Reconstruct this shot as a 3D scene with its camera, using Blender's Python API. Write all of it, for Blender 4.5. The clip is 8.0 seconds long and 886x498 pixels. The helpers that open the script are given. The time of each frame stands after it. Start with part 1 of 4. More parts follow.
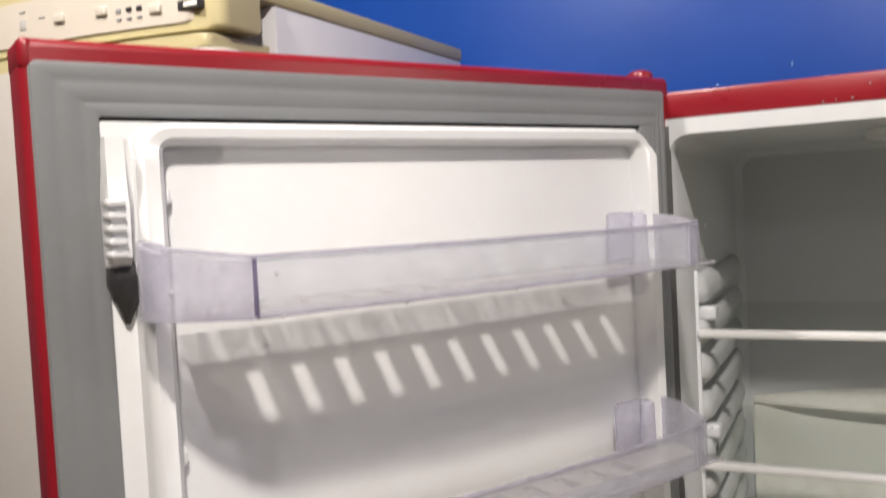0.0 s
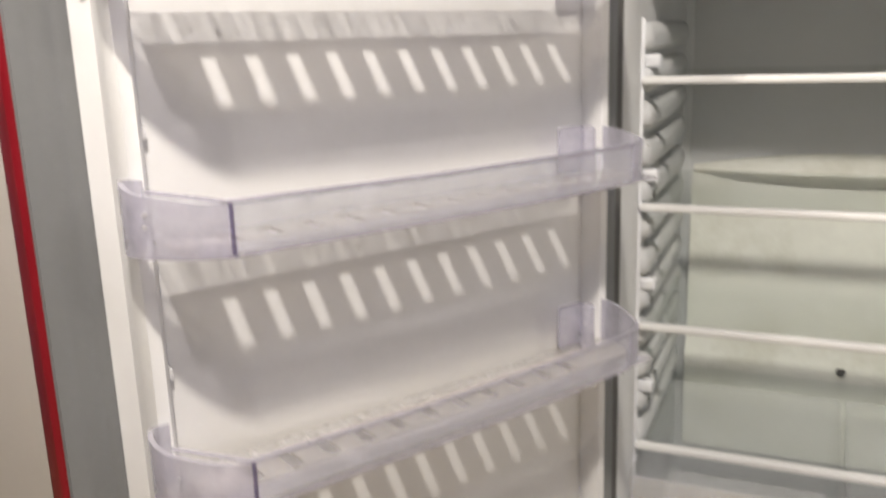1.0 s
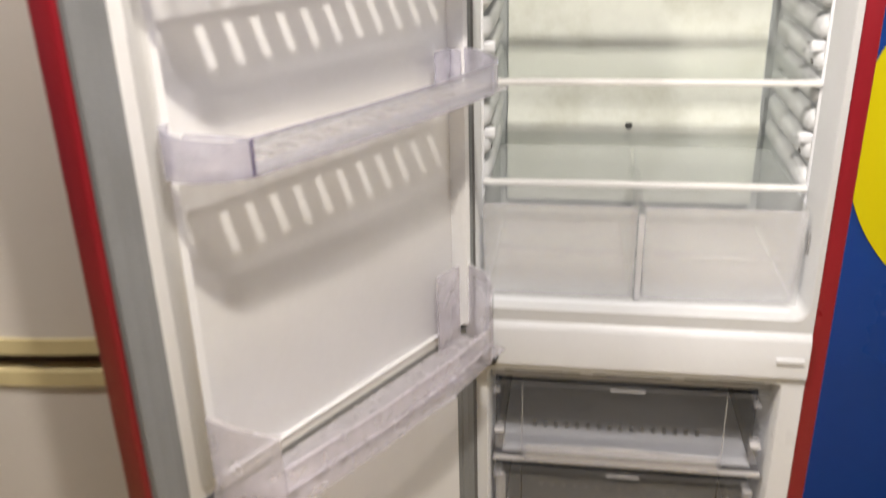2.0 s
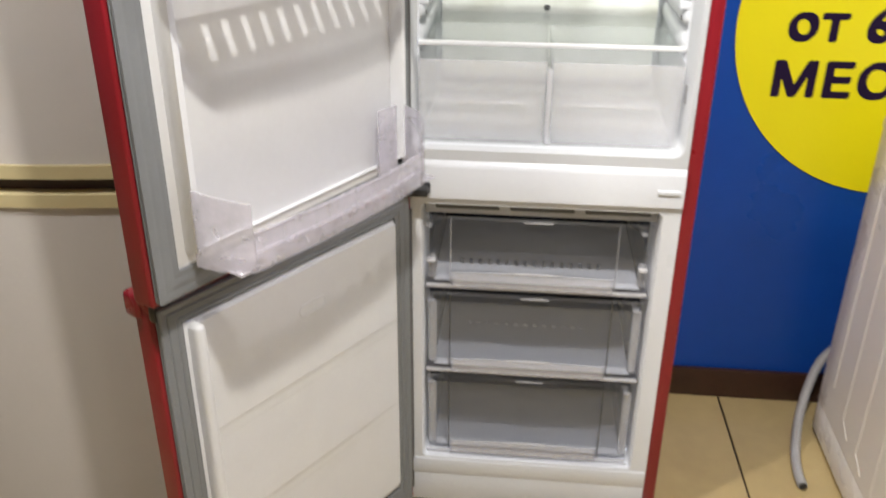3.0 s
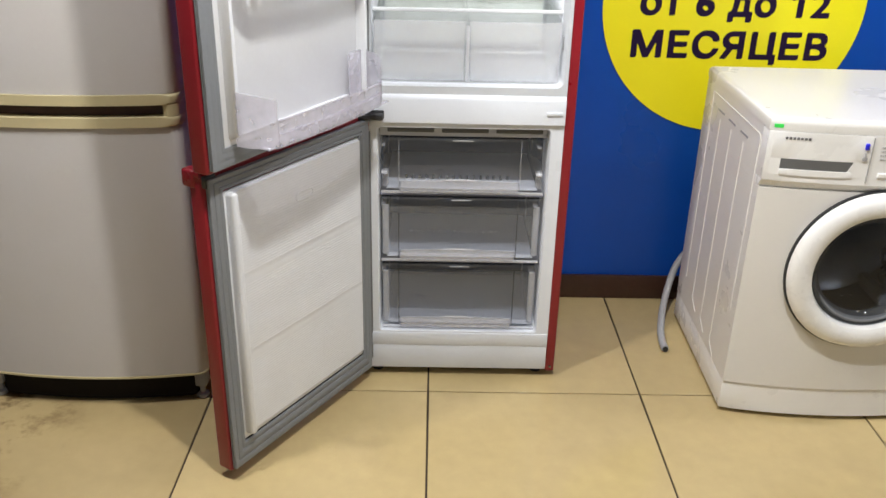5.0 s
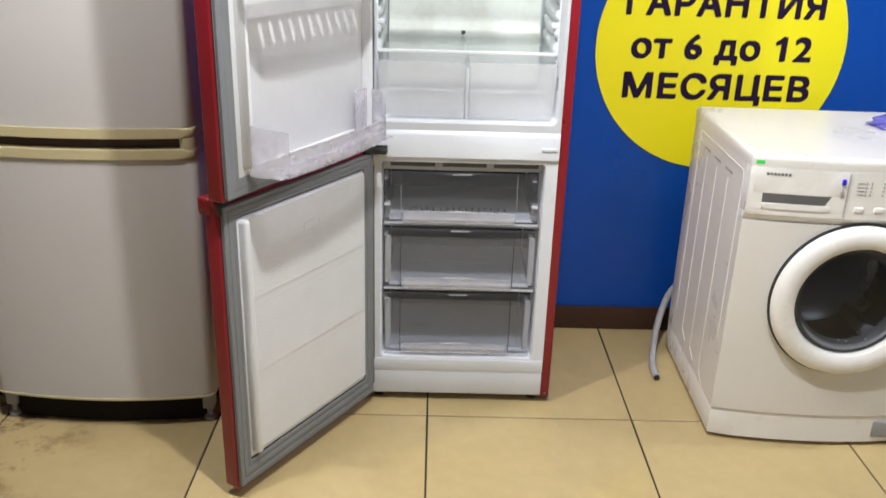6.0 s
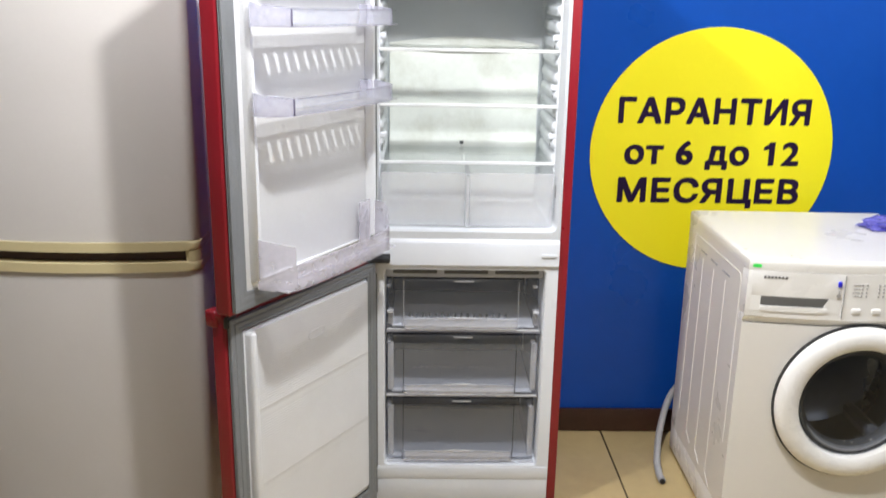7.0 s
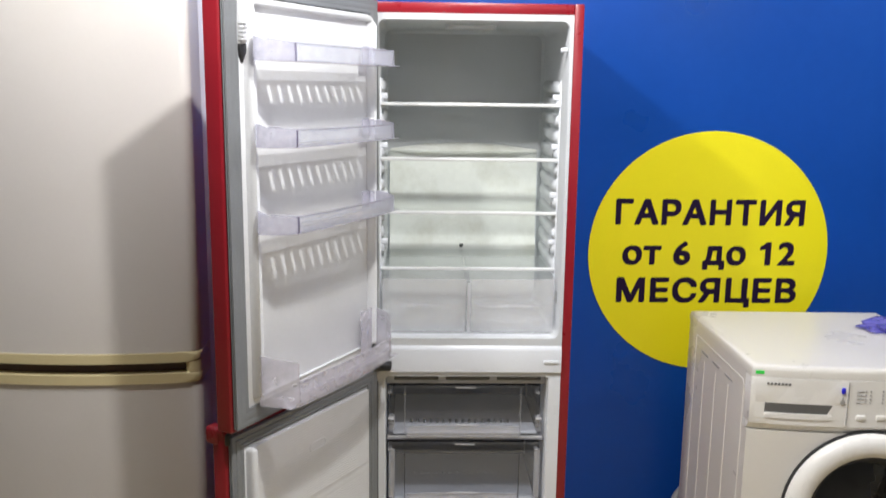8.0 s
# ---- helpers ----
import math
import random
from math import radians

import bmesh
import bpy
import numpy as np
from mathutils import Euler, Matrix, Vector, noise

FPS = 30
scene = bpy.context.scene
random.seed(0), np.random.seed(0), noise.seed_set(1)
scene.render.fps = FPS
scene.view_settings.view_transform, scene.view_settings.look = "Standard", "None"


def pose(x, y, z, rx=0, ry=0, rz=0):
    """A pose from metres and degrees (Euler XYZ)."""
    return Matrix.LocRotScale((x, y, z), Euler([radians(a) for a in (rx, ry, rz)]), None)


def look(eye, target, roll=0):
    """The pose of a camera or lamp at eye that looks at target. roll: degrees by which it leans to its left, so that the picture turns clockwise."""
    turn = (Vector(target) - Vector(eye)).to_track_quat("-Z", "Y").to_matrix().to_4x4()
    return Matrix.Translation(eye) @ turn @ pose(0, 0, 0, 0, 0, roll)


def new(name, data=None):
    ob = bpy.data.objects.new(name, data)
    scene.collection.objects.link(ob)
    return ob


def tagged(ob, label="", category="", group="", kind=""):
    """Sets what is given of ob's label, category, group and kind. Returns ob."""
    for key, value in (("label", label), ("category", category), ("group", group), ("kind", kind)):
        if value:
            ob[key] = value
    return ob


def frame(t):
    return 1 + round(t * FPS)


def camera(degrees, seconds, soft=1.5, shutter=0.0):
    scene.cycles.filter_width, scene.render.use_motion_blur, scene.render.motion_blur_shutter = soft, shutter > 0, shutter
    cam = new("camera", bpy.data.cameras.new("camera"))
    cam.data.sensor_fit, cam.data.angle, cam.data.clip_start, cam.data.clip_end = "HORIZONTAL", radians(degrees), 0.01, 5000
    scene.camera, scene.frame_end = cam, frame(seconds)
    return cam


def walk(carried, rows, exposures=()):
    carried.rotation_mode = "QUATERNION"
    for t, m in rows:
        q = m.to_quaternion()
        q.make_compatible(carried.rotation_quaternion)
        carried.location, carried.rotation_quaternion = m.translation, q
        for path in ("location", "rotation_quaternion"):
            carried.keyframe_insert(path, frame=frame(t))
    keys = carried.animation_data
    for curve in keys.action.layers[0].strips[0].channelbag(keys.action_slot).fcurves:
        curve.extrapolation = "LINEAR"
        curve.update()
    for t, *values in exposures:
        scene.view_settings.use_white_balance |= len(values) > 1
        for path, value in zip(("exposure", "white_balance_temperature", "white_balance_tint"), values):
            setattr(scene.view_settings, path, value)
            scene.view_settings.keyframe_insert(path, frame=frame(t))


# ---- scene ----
cam = camera(54.20, 8.0, 1.5, 0.45)
PATH = [
    (0, (0.1936, -0.8923, 1.6493), (-0.7028, 0.8933, 1.5602), -3.01),
    (0.5, (0.1925, -0.9040, 1.6015), (-0.7079, 0.8623, 1.3384), -2.57),
    (0.7, (0.1932, -0.9113, 1.5769), (-0.6818, 0.8507, 1.2173), -2.28),
    (1, (0.2114, -0.9298, 1.5475), (-0.5840, 0.8453, 1.0824), -1.89),
    (1.3, (0.2292, -0.9837, 1.5290), (-0.4601, 0.8061, 0.9622), -2.24),
    (1.5, (0.2310, -1.0431, 1.5188), (-0.3631, 0.7659, 0.9068), -2.14),
    (1.7, (0.2104, -1.1048, 1.5027), (-0.2286, 0.7382, 0.8618), -2.03),
    (2, (0.1515, -1.2058, 1.4799), (-0.1379, 0.6124, 0.6987), -1.56),
    (2.2, (0.1381, -1.2789, 1.4710), (-0.1362, 0.5305, 0.6642), -0.58),
    (3.3, (0.2299, -1.6189, 1.3842), (0.1182, 0.1650, 0.4870), 0.41),
    (3.5, (0.2148, -1.7109, 1.3771), (0.1550, 0.0939, 0.5174), 0.5),
    (4, (0.1289, -1.9161, 1.3873), (0.2282, -0.1295, 0.4938), 1.2),
    (4.2, (0.1364, -1.9773, 1.3907), (0.2219, -0.1879, 0.5015), 0.73),
    (5.3, (0.1834, -2.2298, 1.4126), (0.1999, -0.4038, 0.5970), 1.56),
    (5.5, (0.1863, -2.2550, 1.4144), (0.2047, -0.4255, 0.6067), 1.5),
    (6, (0.1713, -2.2916, 1.4232), (0.1980, -0.4366, 0.6762), 1.7),
    (6.5, (0.1548, -2.3059, 1.4353), (0.1790, -0.4132, 0.7895), 0.98),
    (7, (0.1377, -2.3040, 1.4624), (0.1821, -0.3788, 0.9223), 1.01),
    (7.5, (0.1199, -2.2983, 1.5030), (0.1734, -0.3509, 1.0501), 0.94),
    (8, (0.1150, -2.2902, 1.5432), (0.1735, -0.3252, 1.1755), 0.74),
]
EXPOSURES = [(0, -0.74, 7200, 14), (0.5, -0.54, 7350, 14), (1, -0.41, 7400, 14), (1.5, -0.05, 7400, 14), (2.2, 0.07, 7300, 14), (3.3, 0.34, 6600, 11), (4, 0.31, 6450, 11),
             (5.5, 0.31, 6350, 10), (7, 0.35, 6300, 11), (8, -0.07, 6450, 11)]
walk(cam, [(t, look(eye, target, roll)) for t, eye, target, roll in PATH], EXPOSURES)


# ---- world and lamps ----
world = bpy.data.worlds.new("world")
world.use_nodes = True
world.node_tree.nodes["Background"].inputs[0].default_value = (0.9, 0.93, 1.0, 1)
world.node_tree.nodes["Background"].inputs[1].default_value = 0.01
scene.world = world


def ceiling_light(x, y, z, size, watts, colour=(1.0, 0.985, 0.945)):
    data = bpy.data.lights.new("unseen_lamp", "POINT")
    data.shadow_soft_size, data.energy, data.color = size / 2, watts, colour
    ob = new("unseen_lamp", data)
    ob.location = (x, y, z)
    return ob


ceiling_light(0.36, -1.15, 2.62, 0.08, 126)
ceiling_light(-0.52, -0.79, 2.57, 0.08, 76)
ceiling_light(2.3, -3.7, 2.66, 0.30, 40)
# unseen lamp added to brighten the right wall and the door lining
ceiling_light(2.6, -0.36, 2.66, 0.25, 70)
scene.cycles.transparent_max_bounces = 24


# ---- materials ----
def material(name, colour, rough=0.5, metal=0.0, vary=0.06, scale=6.0, fine=120.0, bump=0.0, bump_scale=60.0, spec=0.5,
             stain=None, stain_scale=3.0, stain_amount=0.0, rough_vary=0.08, each=0.0, spot=None):
    """Principled surface with two scales of colour variation, optional stains and relief."""
    m = bpy.data.materials.new(name)
    m.use_nodes = True
    t = m.node_tree
    n, link = t.nodes, t.links
    p = n["Principled BSDF"]
    p.inputs["Metallic"].default_value = metal
    p.inputs["Specular IOR Level"].default_value = spec
    co = n.new("ShaderNodeTexCoord")
    big = n.new("ShaderNodeTexNoise")
    big.inputs["Scale"].default_value, big.inputs["Detail"].default_value = scale, 5
    small = n.new("ShaderNodeTexNoise")
    small.inputs["Scale"].default_value, small.inputs["Detail"].default_value = fine, 3
    link.new(co.outputs["Object"], big.inputs["Vector"])
    link.new(co.outputs["Object"], small.inputs["Vector"])
    add = n.new("ShaderNodeMath")
    add.operation = "MULTIPLY_ADD"
    add.inputs[1].default_value = 0.35
    link.new(small.outputs["Fac"], add.inputs[0])
    link.new(big.outputs["Fac"], add.inputs[2])
    ramp = n.new("ShaderNodeMapRange")
    ramp.inputs["From Min"].default_value, ramp.inputs["From Max"].default_value = 0.35, 1.0
    ramp.inputs["To Min"].default_value, ramp.inputs["To Max"].default_value = 1 - vary, 1 + vary
    link.new(add.outputs[0], ramp.inputs["Value"])
    mul = n.new("ShaderNodeMix")
    mul.data_type, mul.blend_type = "RGBA", "MULTIPLY"
    mul.inputs["Factor"].default_value = 1.0
    mul.inputs["A"].default_value = (*colour, 1)
    link.new(ramp.outputs["Result"], mul.inputs["B"])
    out = mul.outputs["Result"]
    if each:
        info = n.new("ShaderNodeObjectInfo")
        er = n.new("ShaderNodeMapRange")
        er.inputs["To Min"].default_value, er.inputs["To Max"].default_value = 1 - each, 1 + each
        link.new(info.outputs["Random"], er.inputs["Value"])
        em = n.new("ShaderNodeMix")
        em.data_type, em.blend_type = "RGBA", "MULTIPLY"
        em.inputs["Factor"].default_value = 1.0
        link.new(out, em.inputs["A"])
        link.new(er.outputs["Result"], em.inputs["B"])
        out = em.outputs["Result"]
    if stain:
        sn = n.new("ShaderNodeTexNoise")
        sn.inputs["Scale"].default_value, sn.inputs["Detail"].default_value, sn.inputs["Roughness"].default_value = stain_scale, 8, 0.65
        link.new(co.outputs["Object"], sn.inputs["Vector"])
        sr = n.new("ShaderNodeMapRange")
        sr.inputs["From Min"].default_value, sr.inputs["From Max"].default_value = 0.48, 0.75
        sr.inputs["To Max"].default_value = stain_amount
        link.new(sn.outputs["Fac"], sr.inputs["Value"])
        amount = sr.outputs["Result"]
        if spot:
            # the stain lies round one place
            geo = n.new("ShaderNodeNewGeometry")
            dist = n.new("ShaderNodeVectorMath")
            dist.operation = "DISTANCE"
            dist.inputs[1].default_value = spot
            link.new(geo.outputs["Position"], dist.inputs[0])
            near = n.new("ShaderNodeMapRange")
            near.inputs["From Min"].default_value, near.inputs["From Max"].default_value = 0.20, 0.48
            near.inputs["To Min"].default_value, near.inputs["To Max"].default_value = 1.0, 0.0
            link.new(dist.outputs["Value"], near.inputs["Value"])
            both = n.new("ShaderNodeMath")
            both.operation, both.use_clamp = "MULTIPLY", True
            link.new(amount, both.inputs[0])
            link.new(near.outputs["Result"], both.inputs[1])
            amount = both.outputs[0]
        sm = n.new("ShaderNodeMix")
        sm.data_type = "RGBA"
        sm.inputs["B"].default_value = (*stain, 1)
        link.new(amount, sm.inputs["Factor"])
        link.new(out, sm.inputs["A"])
        out = sm.outputs["Result"]
    link.new(out, p.inputs["Base Color"])
    rr = n.new("ShaderNodeMapRange")
    rr.inputs["From Min"].default_value, rr.inputs["From Max"].default_value = 0.3, 0.7
    rr.inputs["To Min"].default_value, rr.inputs["To Max"].default_value = max(rough - rough_vary, 0.02), min(rough + rough_vary, 1)
    link.new(big.outputs["Fac"], rr.inputs["Value"])
    link.new(rr.outputs["Result"], p.inputs["Roughness"])
    if bump:
        bn = n.new("ShaderNodeTexNoise")
        bn.inputs["Scale"].default_value, bn.inputs["Detail"].default_value = bump_scale, 4
        link.new(co.outputs["Object"], bn.inputs["Vector"])
        bp = n.new("ShaderNodeBump")
        bp.inputs["Strength"].default_value, bp.inputs["Distance"].default_value = bump, 0.002
        link.new(bn.outputs["Fac"], bp.inputs["Height"])
        link.new(bp.outputs["Normal"], p.inputs["Normal"])
    return m


def clear(name, tint, body, share, rough=0.15, ior=1.45, spots=0.0, relief=0.4, vary=0.4, shine=0.03, rim=0.6, through_light=0.0, streak=None):
    """See-through plastic or glass: part of the light passes straight on, part is scattered by a milky, glossy body."""
    m = bpy.data.materials.new(name)
    m.use_nodes = True
    t = m.node_tree
    n, link = t.nodes, t.links
    p = n["Principled BSDF"]
    p.inputs["Base Color"].default_value = (*body, 1)
    p.inputs["Roughness"].default_value = rough
    p.inputs["IOR"].default_value = ior
    tr = n.new("ShaderNodeBsdfTransparent")
    tr.inputs["Color"].default_value = (*tint, 1)
    gl = n.new("ShaderNodeBsdfGlossy")
    gl.inputs["Roughness"].default_value = rough
    fr = n.new("ShaderNodeLayerWeight")
    fr.inputs["Blend"].default_value = 0.5
    power = n.new("ShaderNodeMath")
    power.operation = "POWER"
    power.inputs[1].default_value = 4.0
    link.new(fr.outputs["Facing"], power.inputs[0])
    gloss = n.new("ShaderNodeMapRange")
    gloss.inputs["To Min"].default_value, gloss.inputs["To Max"].default_value = shine, rim
    link.new(power.outputs[0], gloss.inputs["Value"])
    mix = n.new("ShaderNodeMixShader")
    mix.inputs["Fac"].default_value = share
    co = n.new("ShaderNodeTexCoord")
    no = n.new("ShaderNodeTexNoise")
    no.inputs["Scale"].default_value, no.inputs["Detail"].default_value = 45, 5
    if streak:
        drawn = n.new("ShaderNodeMapping")
        drawn.inputs["Scale"].default_value = streak
        link.new(co.outputs["Object"], drawn.inputs["Vector"])
        link.new(drawn.outputs["Vector"], no.inputs["Vector"])
        no.inputs["Roughness"].default_value = 0.75
    else:
        link.new(co.outputs["Object"], no.inputs["Vector"])
    mr = n.new("ShaderNodeMapRange")
    mr.inputs["To Min"].default_value, mr.inputs["To Max"].default_value = max(share * (1 - vary) - spots, 0), share * (1 + vary) + spots
    if streak:
        mr.inputs["From Min"].default_value, mr.inputs["From Max"].default_value = 0.36, 0.62
    link.new(no.outputs["Fac"], mr.inputs["Value"])
    link.new(mr.outputs["Result"], mix.inputs["Fac"])
    bp = n.new("ShaderNodeBump")
    bp.inputs["Strength"].default_value, bp.inputs["Distance"].default_value = relief, 0.0015
    link.new(no.outputs["Fac"], bp.inputs["Height"])
    link.new(bp.outputs["Normal"], gl.inputs["Normal"])
    link.new(bp.outputs["Normal"], p.inputs["Normal"])
    link.new(tr.outputs[0], mix.inputs[1])
    body_out = p.outputs[0]
    if through_light:
        lit = n.new("ShaderNodeBsdfTranslucent")
        lit.inputs["Color"].default_value = (*body, 1)
        half = n.new("ShaderNodeMixShader")
        half.inputs["Fac"].default_value = through_light
        link.new(p.outputs[0], half.inputs[1])
        link.new(lit.outputs[0], half.inputs[2])
        body_out = half.outputs[0]
    link.new(body_out, mix.inputs[2])
    top = n.new("ShaderNodeMixShader")
    link.new(gloss.outputs["Result"], top.inputs["Fac"])
    link.new(mix.outputs[0], top.inputs[1])
    link.new(gl.outputs[0], top.inputs[2])
    link.new(top.outputs[0], n["Material Output"].inputs["Surface"])
    return m


RED = material("red_enamel", (0.25, 0.0095, 0.018), 0.34, vary=0.10, scale=9, bump=0.06, bump_scale=220)
WHITE = material("white_plastic", (0.74, 0.765, 0.815), 0.34, vary=0.03, scale=7, bump=0.03, bump_scale=300)
DOORWHITE = material("door_lining_white", (0.75, 0.76, 0.785), 0.36, vary=0.04, scale=7, bump=0.04, bump_scale=250,
                     stain=(0.62, 0.62, 0.61), stain_scale=8, stain_amount=0.2)
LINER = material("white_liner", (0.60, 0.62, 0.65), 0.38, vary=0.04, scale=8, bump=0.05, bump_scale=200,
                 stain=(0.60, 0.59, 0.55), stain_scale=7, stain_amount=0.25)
WORN = material("stained_liner", (0.80, 0.81, 0.775), 0.45, vary=0.10, scale=5, fine=60, bump=0.35, bump_scale=40,
                stain=(0.50, 0.49, 0.40), stain_scale=7, stain_amount=0.65)
FREEZERSHADE = material("dark_shade_grey", (0.058, 0.075, 0.115), 0.6, vary=0.04, scale=3, fine=60, rough_vary=0.02, spec=0.2)
TRAY = material("milky_tray", (0.56, 0.575, 0.62), 0.35, vary=0.04, scale=9)
PLATE = material("dark_grey_plate", (0.13, 0.13, 0.15), 0.5, vary=0.08)
VENT = material("light_grey_vent", (0.46, 0.47, 0.51), 0.5, vary=0.08, scale=12)
GASKET = material("grey_rubber", (0.205, 0.215, 0.228), 0.55, vary=0.07, scale=10, bump=0.06, bump_scale=150)
BLACK = material("black_rubber", (0.018, 0.018, 0.02), 0.5, vary=0.15)
TRIM = material("white_trim", (0.78, 0.79, 0.80), 0.25, vary=0.02)
CREAM = material("cream_plastic", (0.53, 0.455, 0.265), 0.38, vary=0.05, scale=6, bump=0.03, bump_scale=250,
                 stain=(0.50, 0.42, 0.24), stain_scale=5, stain_amount=0.3)
COVER = material("pale_yellow_plastic", (0.50, 0.44, 0.255), 0.36, vary=0.04, scale=6, bump=0.02, bump_scale=250)
OFFWHITE = material("old_white_enamel", (0.545, 0.522, 0.503), 0.36, vary=0.03, scale=4, bump=0.12, bump_scale=420,
                    stain=(0.50, 0.465, 0.42), stain_scale=3, stain_amount=0.2)
OLDPANEL = material("beige_panel_plastic", (0.56, 0.51, 0.455), 0.4, vary=0.03, scale=9)
SIDE = material("pale_side_enamel", (0.66, 0.66, 0.70), 0.35, vary=0.03, bump=0.08, bump_scale=400)
# near-black so the shade under the bodies sits in the colour
SHADEDBASE = material("shaded_base", (0.012, 0.010, 0.009), 0.7, vary=0.3, spec=0.12)
BLUE = material("blue_wall_paint", (0.0045, 0.064, 0.36), 0.34, vary=0.10, scale=1.6, fine=30, bump=0.10, bump_scale=26, spec=0.32,
                stain=(0.008, 0.085, 0.42), stain_scale=2.2, stain_amount=0.35)
# unseen walls and ceiling, set dark to hold back bounced light
PLASTER = material("dark_plaster", (0.14, 0.15, 0.17), 0.8, vary=0.06, scale=1.5, bump=0.15, bump_scale=50)
YELLOW = material("yellow_vinyl", (0.86, 0.775, 0.004), 0.5, vary=0.04, scale=3, bump=0.04, bump_scale=60)
INK = material("purple_ink", (0.012, 0.003, 0.030), 0.7, vary=0.1, spec=0.2)
TILE = material("cream_tile", (0.50, 0.385, 0.188), 0.13, vary=0.10, scale=2.6, fine=26, bump=0.04, bump_scale=14, each=0.05,
                stain=(0.34, 0.25, 0.125), stain_scale=2.4, stain_amount=0.38, rough_vary=0.07)
# brown dirt round the spot; base also darkened for the dimmer light there
DIRTYDIM = material("dirty_dimmed_tile", (0.43, 0.325, 0.158), 0.2, vary=0.12, scale=2.6, fine=26, bump=0.06, bump_scale=30,
                 stain=(0.13, 0.08, 0.035), stain_scale=5.0, stain_amount=3.2, rough_vary=0.10, spot=(-1.19, -0.31, 0.0))
GROUT = material("brown_grout", (0.045, 0.03, 0.018), 0.9, vary=0.3, scale=20)
BASEBOARD = material("dark_wood", (0.050, 0.020, 0.012), 0.4, vary=0.4, scale=4, fine=80, bump=0.2, bump_scale=90)
ENAMEL = material("washer_enamel", (0.76, 0.735, 0.69), 0.33, vary=0.025, scale=5, bump=0.008, bump_scale=120)
PANEL = material("washer_panel", (0.87, 0.855, 0.83), 0.3, vary=0.02, scale=9)
GREYPLASTIC = material("grey_plastic", (0.30, 0.30, 0.31), 0.4, vary=0.08)
DARKPLASTIC = material("dark_plastic", (0.035, 0.035, 0.038), 0.35, vary=0.2)
HOSE = material("grey_hose", (0.40, 0.40, 0.40), 0.5, vary=0.12, scale=30)
STEEL = material("drum_steel", (0.32, 0.32, 0.34), 0.3, metal=1.0, vary=0.2, scale=14)
GREEN = material("green_sticker", (0.05, 0.75, 0.10), 0.5, vary=0.05)
BLUELED = material("blue_mark", (0.02, 0.02, 0.65), 0.4, vary=0.05)
PRINT = material("grey_print", (0.42, 0.41, 0.41), 0.5, vary=0.1)
DARKPRINT = material("dark_grey_print", (0.14, 0.135, 0.135), 0.5, vary=0.1)
BLUEPLASTIC = clear("blue_film", (0.55, 0.55, 0.92), (0.26, 0.24, 0.72), 0.5, rough=0.2)
BIN = clear("clear_lilac_plastic", (0.92, 0.925, 0.945), (0.82, 0.835, 0.885), 0.23, rough=0.09, spots=0.05, relief=0.6, vary=0.25, through_light=0.4)
BINEND = clear("dense_lilac_plastic", (0.87, 0.865, 0.915), (0.77, 0.765, 0.85), 0.38, rough=0.10, spots=0.06, relief=0.7, vary=0.3, through_light=0.35)
# noise streaks imitate the caustics thrown on the door lining
LEDGE = clear("streaked_clear_plastic", (0.95, 0.95, 0.955), (0.84, 0.83, 0.84), 0.13, rough=0.05, spots=0.17, relief=1.0, vary=0.5, streak=(3.2, 0.5, 1.0))
CLEARBIN = clear("thin_clear_plastic", (0.88, 0.88, 0.91), (0.82, 0.80, 0.855), 0.34, rough=0.09, relief=0.3, vary=0.15)
BOTTLE = clear("milky_lilac_plastic", (0.91, 0.90, 0.93), (0.85, 0.83, 0.885), 0.30, rough=0.1, spots=0.03, relief=0.4, vary=0.15)
BINFLOOR = clear("thick_lilac_plastic", (0.88, 0.86, 0.84), (0.78, 0.75, 0.74), 0.48, rough=0.09, spots=0.03, relief=0.45, vary=0.15)
HAZE = clear("hazy_drawer_plastic", (0.975, 0.98, 0.99), (0.80, 0.82, 0.88), 0.13, rough=0.15, relief=0.0, vary=0.05, shine=0.006, through_light=0.3)
DRAWER = clear("clear_drawer_plastic", (0.982, 0.986, 0.994), (0.78, 0.79, 0.83), 0.035, rough=0.12, relief=0.0, vary=0.05, shine=0.004)
CRISPER = clear("clear_crisper_plastic", (0.992, 0.993, 0.995), (0.96, 0.96, 0.985), 0.17, rough=0.15, relief=0.08, vary=0.12, shine=0.02, rim=0.2, through_light=0.15)
RIMLINE = clear("soft_violet_rim", (0.86, 0.84, 0.895), (0.58, 0.56, 0.65), 0.40, rough=0.1, relief=0.1)
EDGE = clear("violet_edge", (0.64, 0.60, 0.75), (0.28, 0.25, 0.38), 0.4, rough=0.1, relief=0.1)
GLASS = clear("shelf_glass", (0.982, 0.994, 0.988), (0.72, 0.82, 0.76), 0.02, rough=0.06, shine=0.012, rim=0.4)
MILKY = clear("milky_plastic", (0.95, 0.95, 0.97), (0.88, 0.88, 0.91), 0.62, rough=0.2, relief=0.06, vary=0.1, through_light=0.3)
RAIL = clear("faint_milky_plastic", (0.97, 0.97, 0.98), (0.86, 0.86, 0.90), 0.20, rough=0.2, relief=0.06, vary=0.1)
SIDEBAR = clear("soft_milky_plastic", (0.97, 0.97, 0.98), (0.88, 0.88, 0.91), 0.46, rough=0.25, relief=0.06, vary=0.1, through_light=0.3)
# dark tint puts shade into the fold lines of the drawer fronts
EDGESHADE = clear("shaded_plastic_edge", (0.6, 0.6, 0.62), (0.12, 0.12, 0.13), 0.4, rough=0.2, relief=0.06)
BOWL = clear("dark_door_glass", (0.85, 0.87, 0.91), (0.02, 0.02, 0.024), 0.1, rough=0.03, relief=0.1, shine=0.02, rim=0.22)
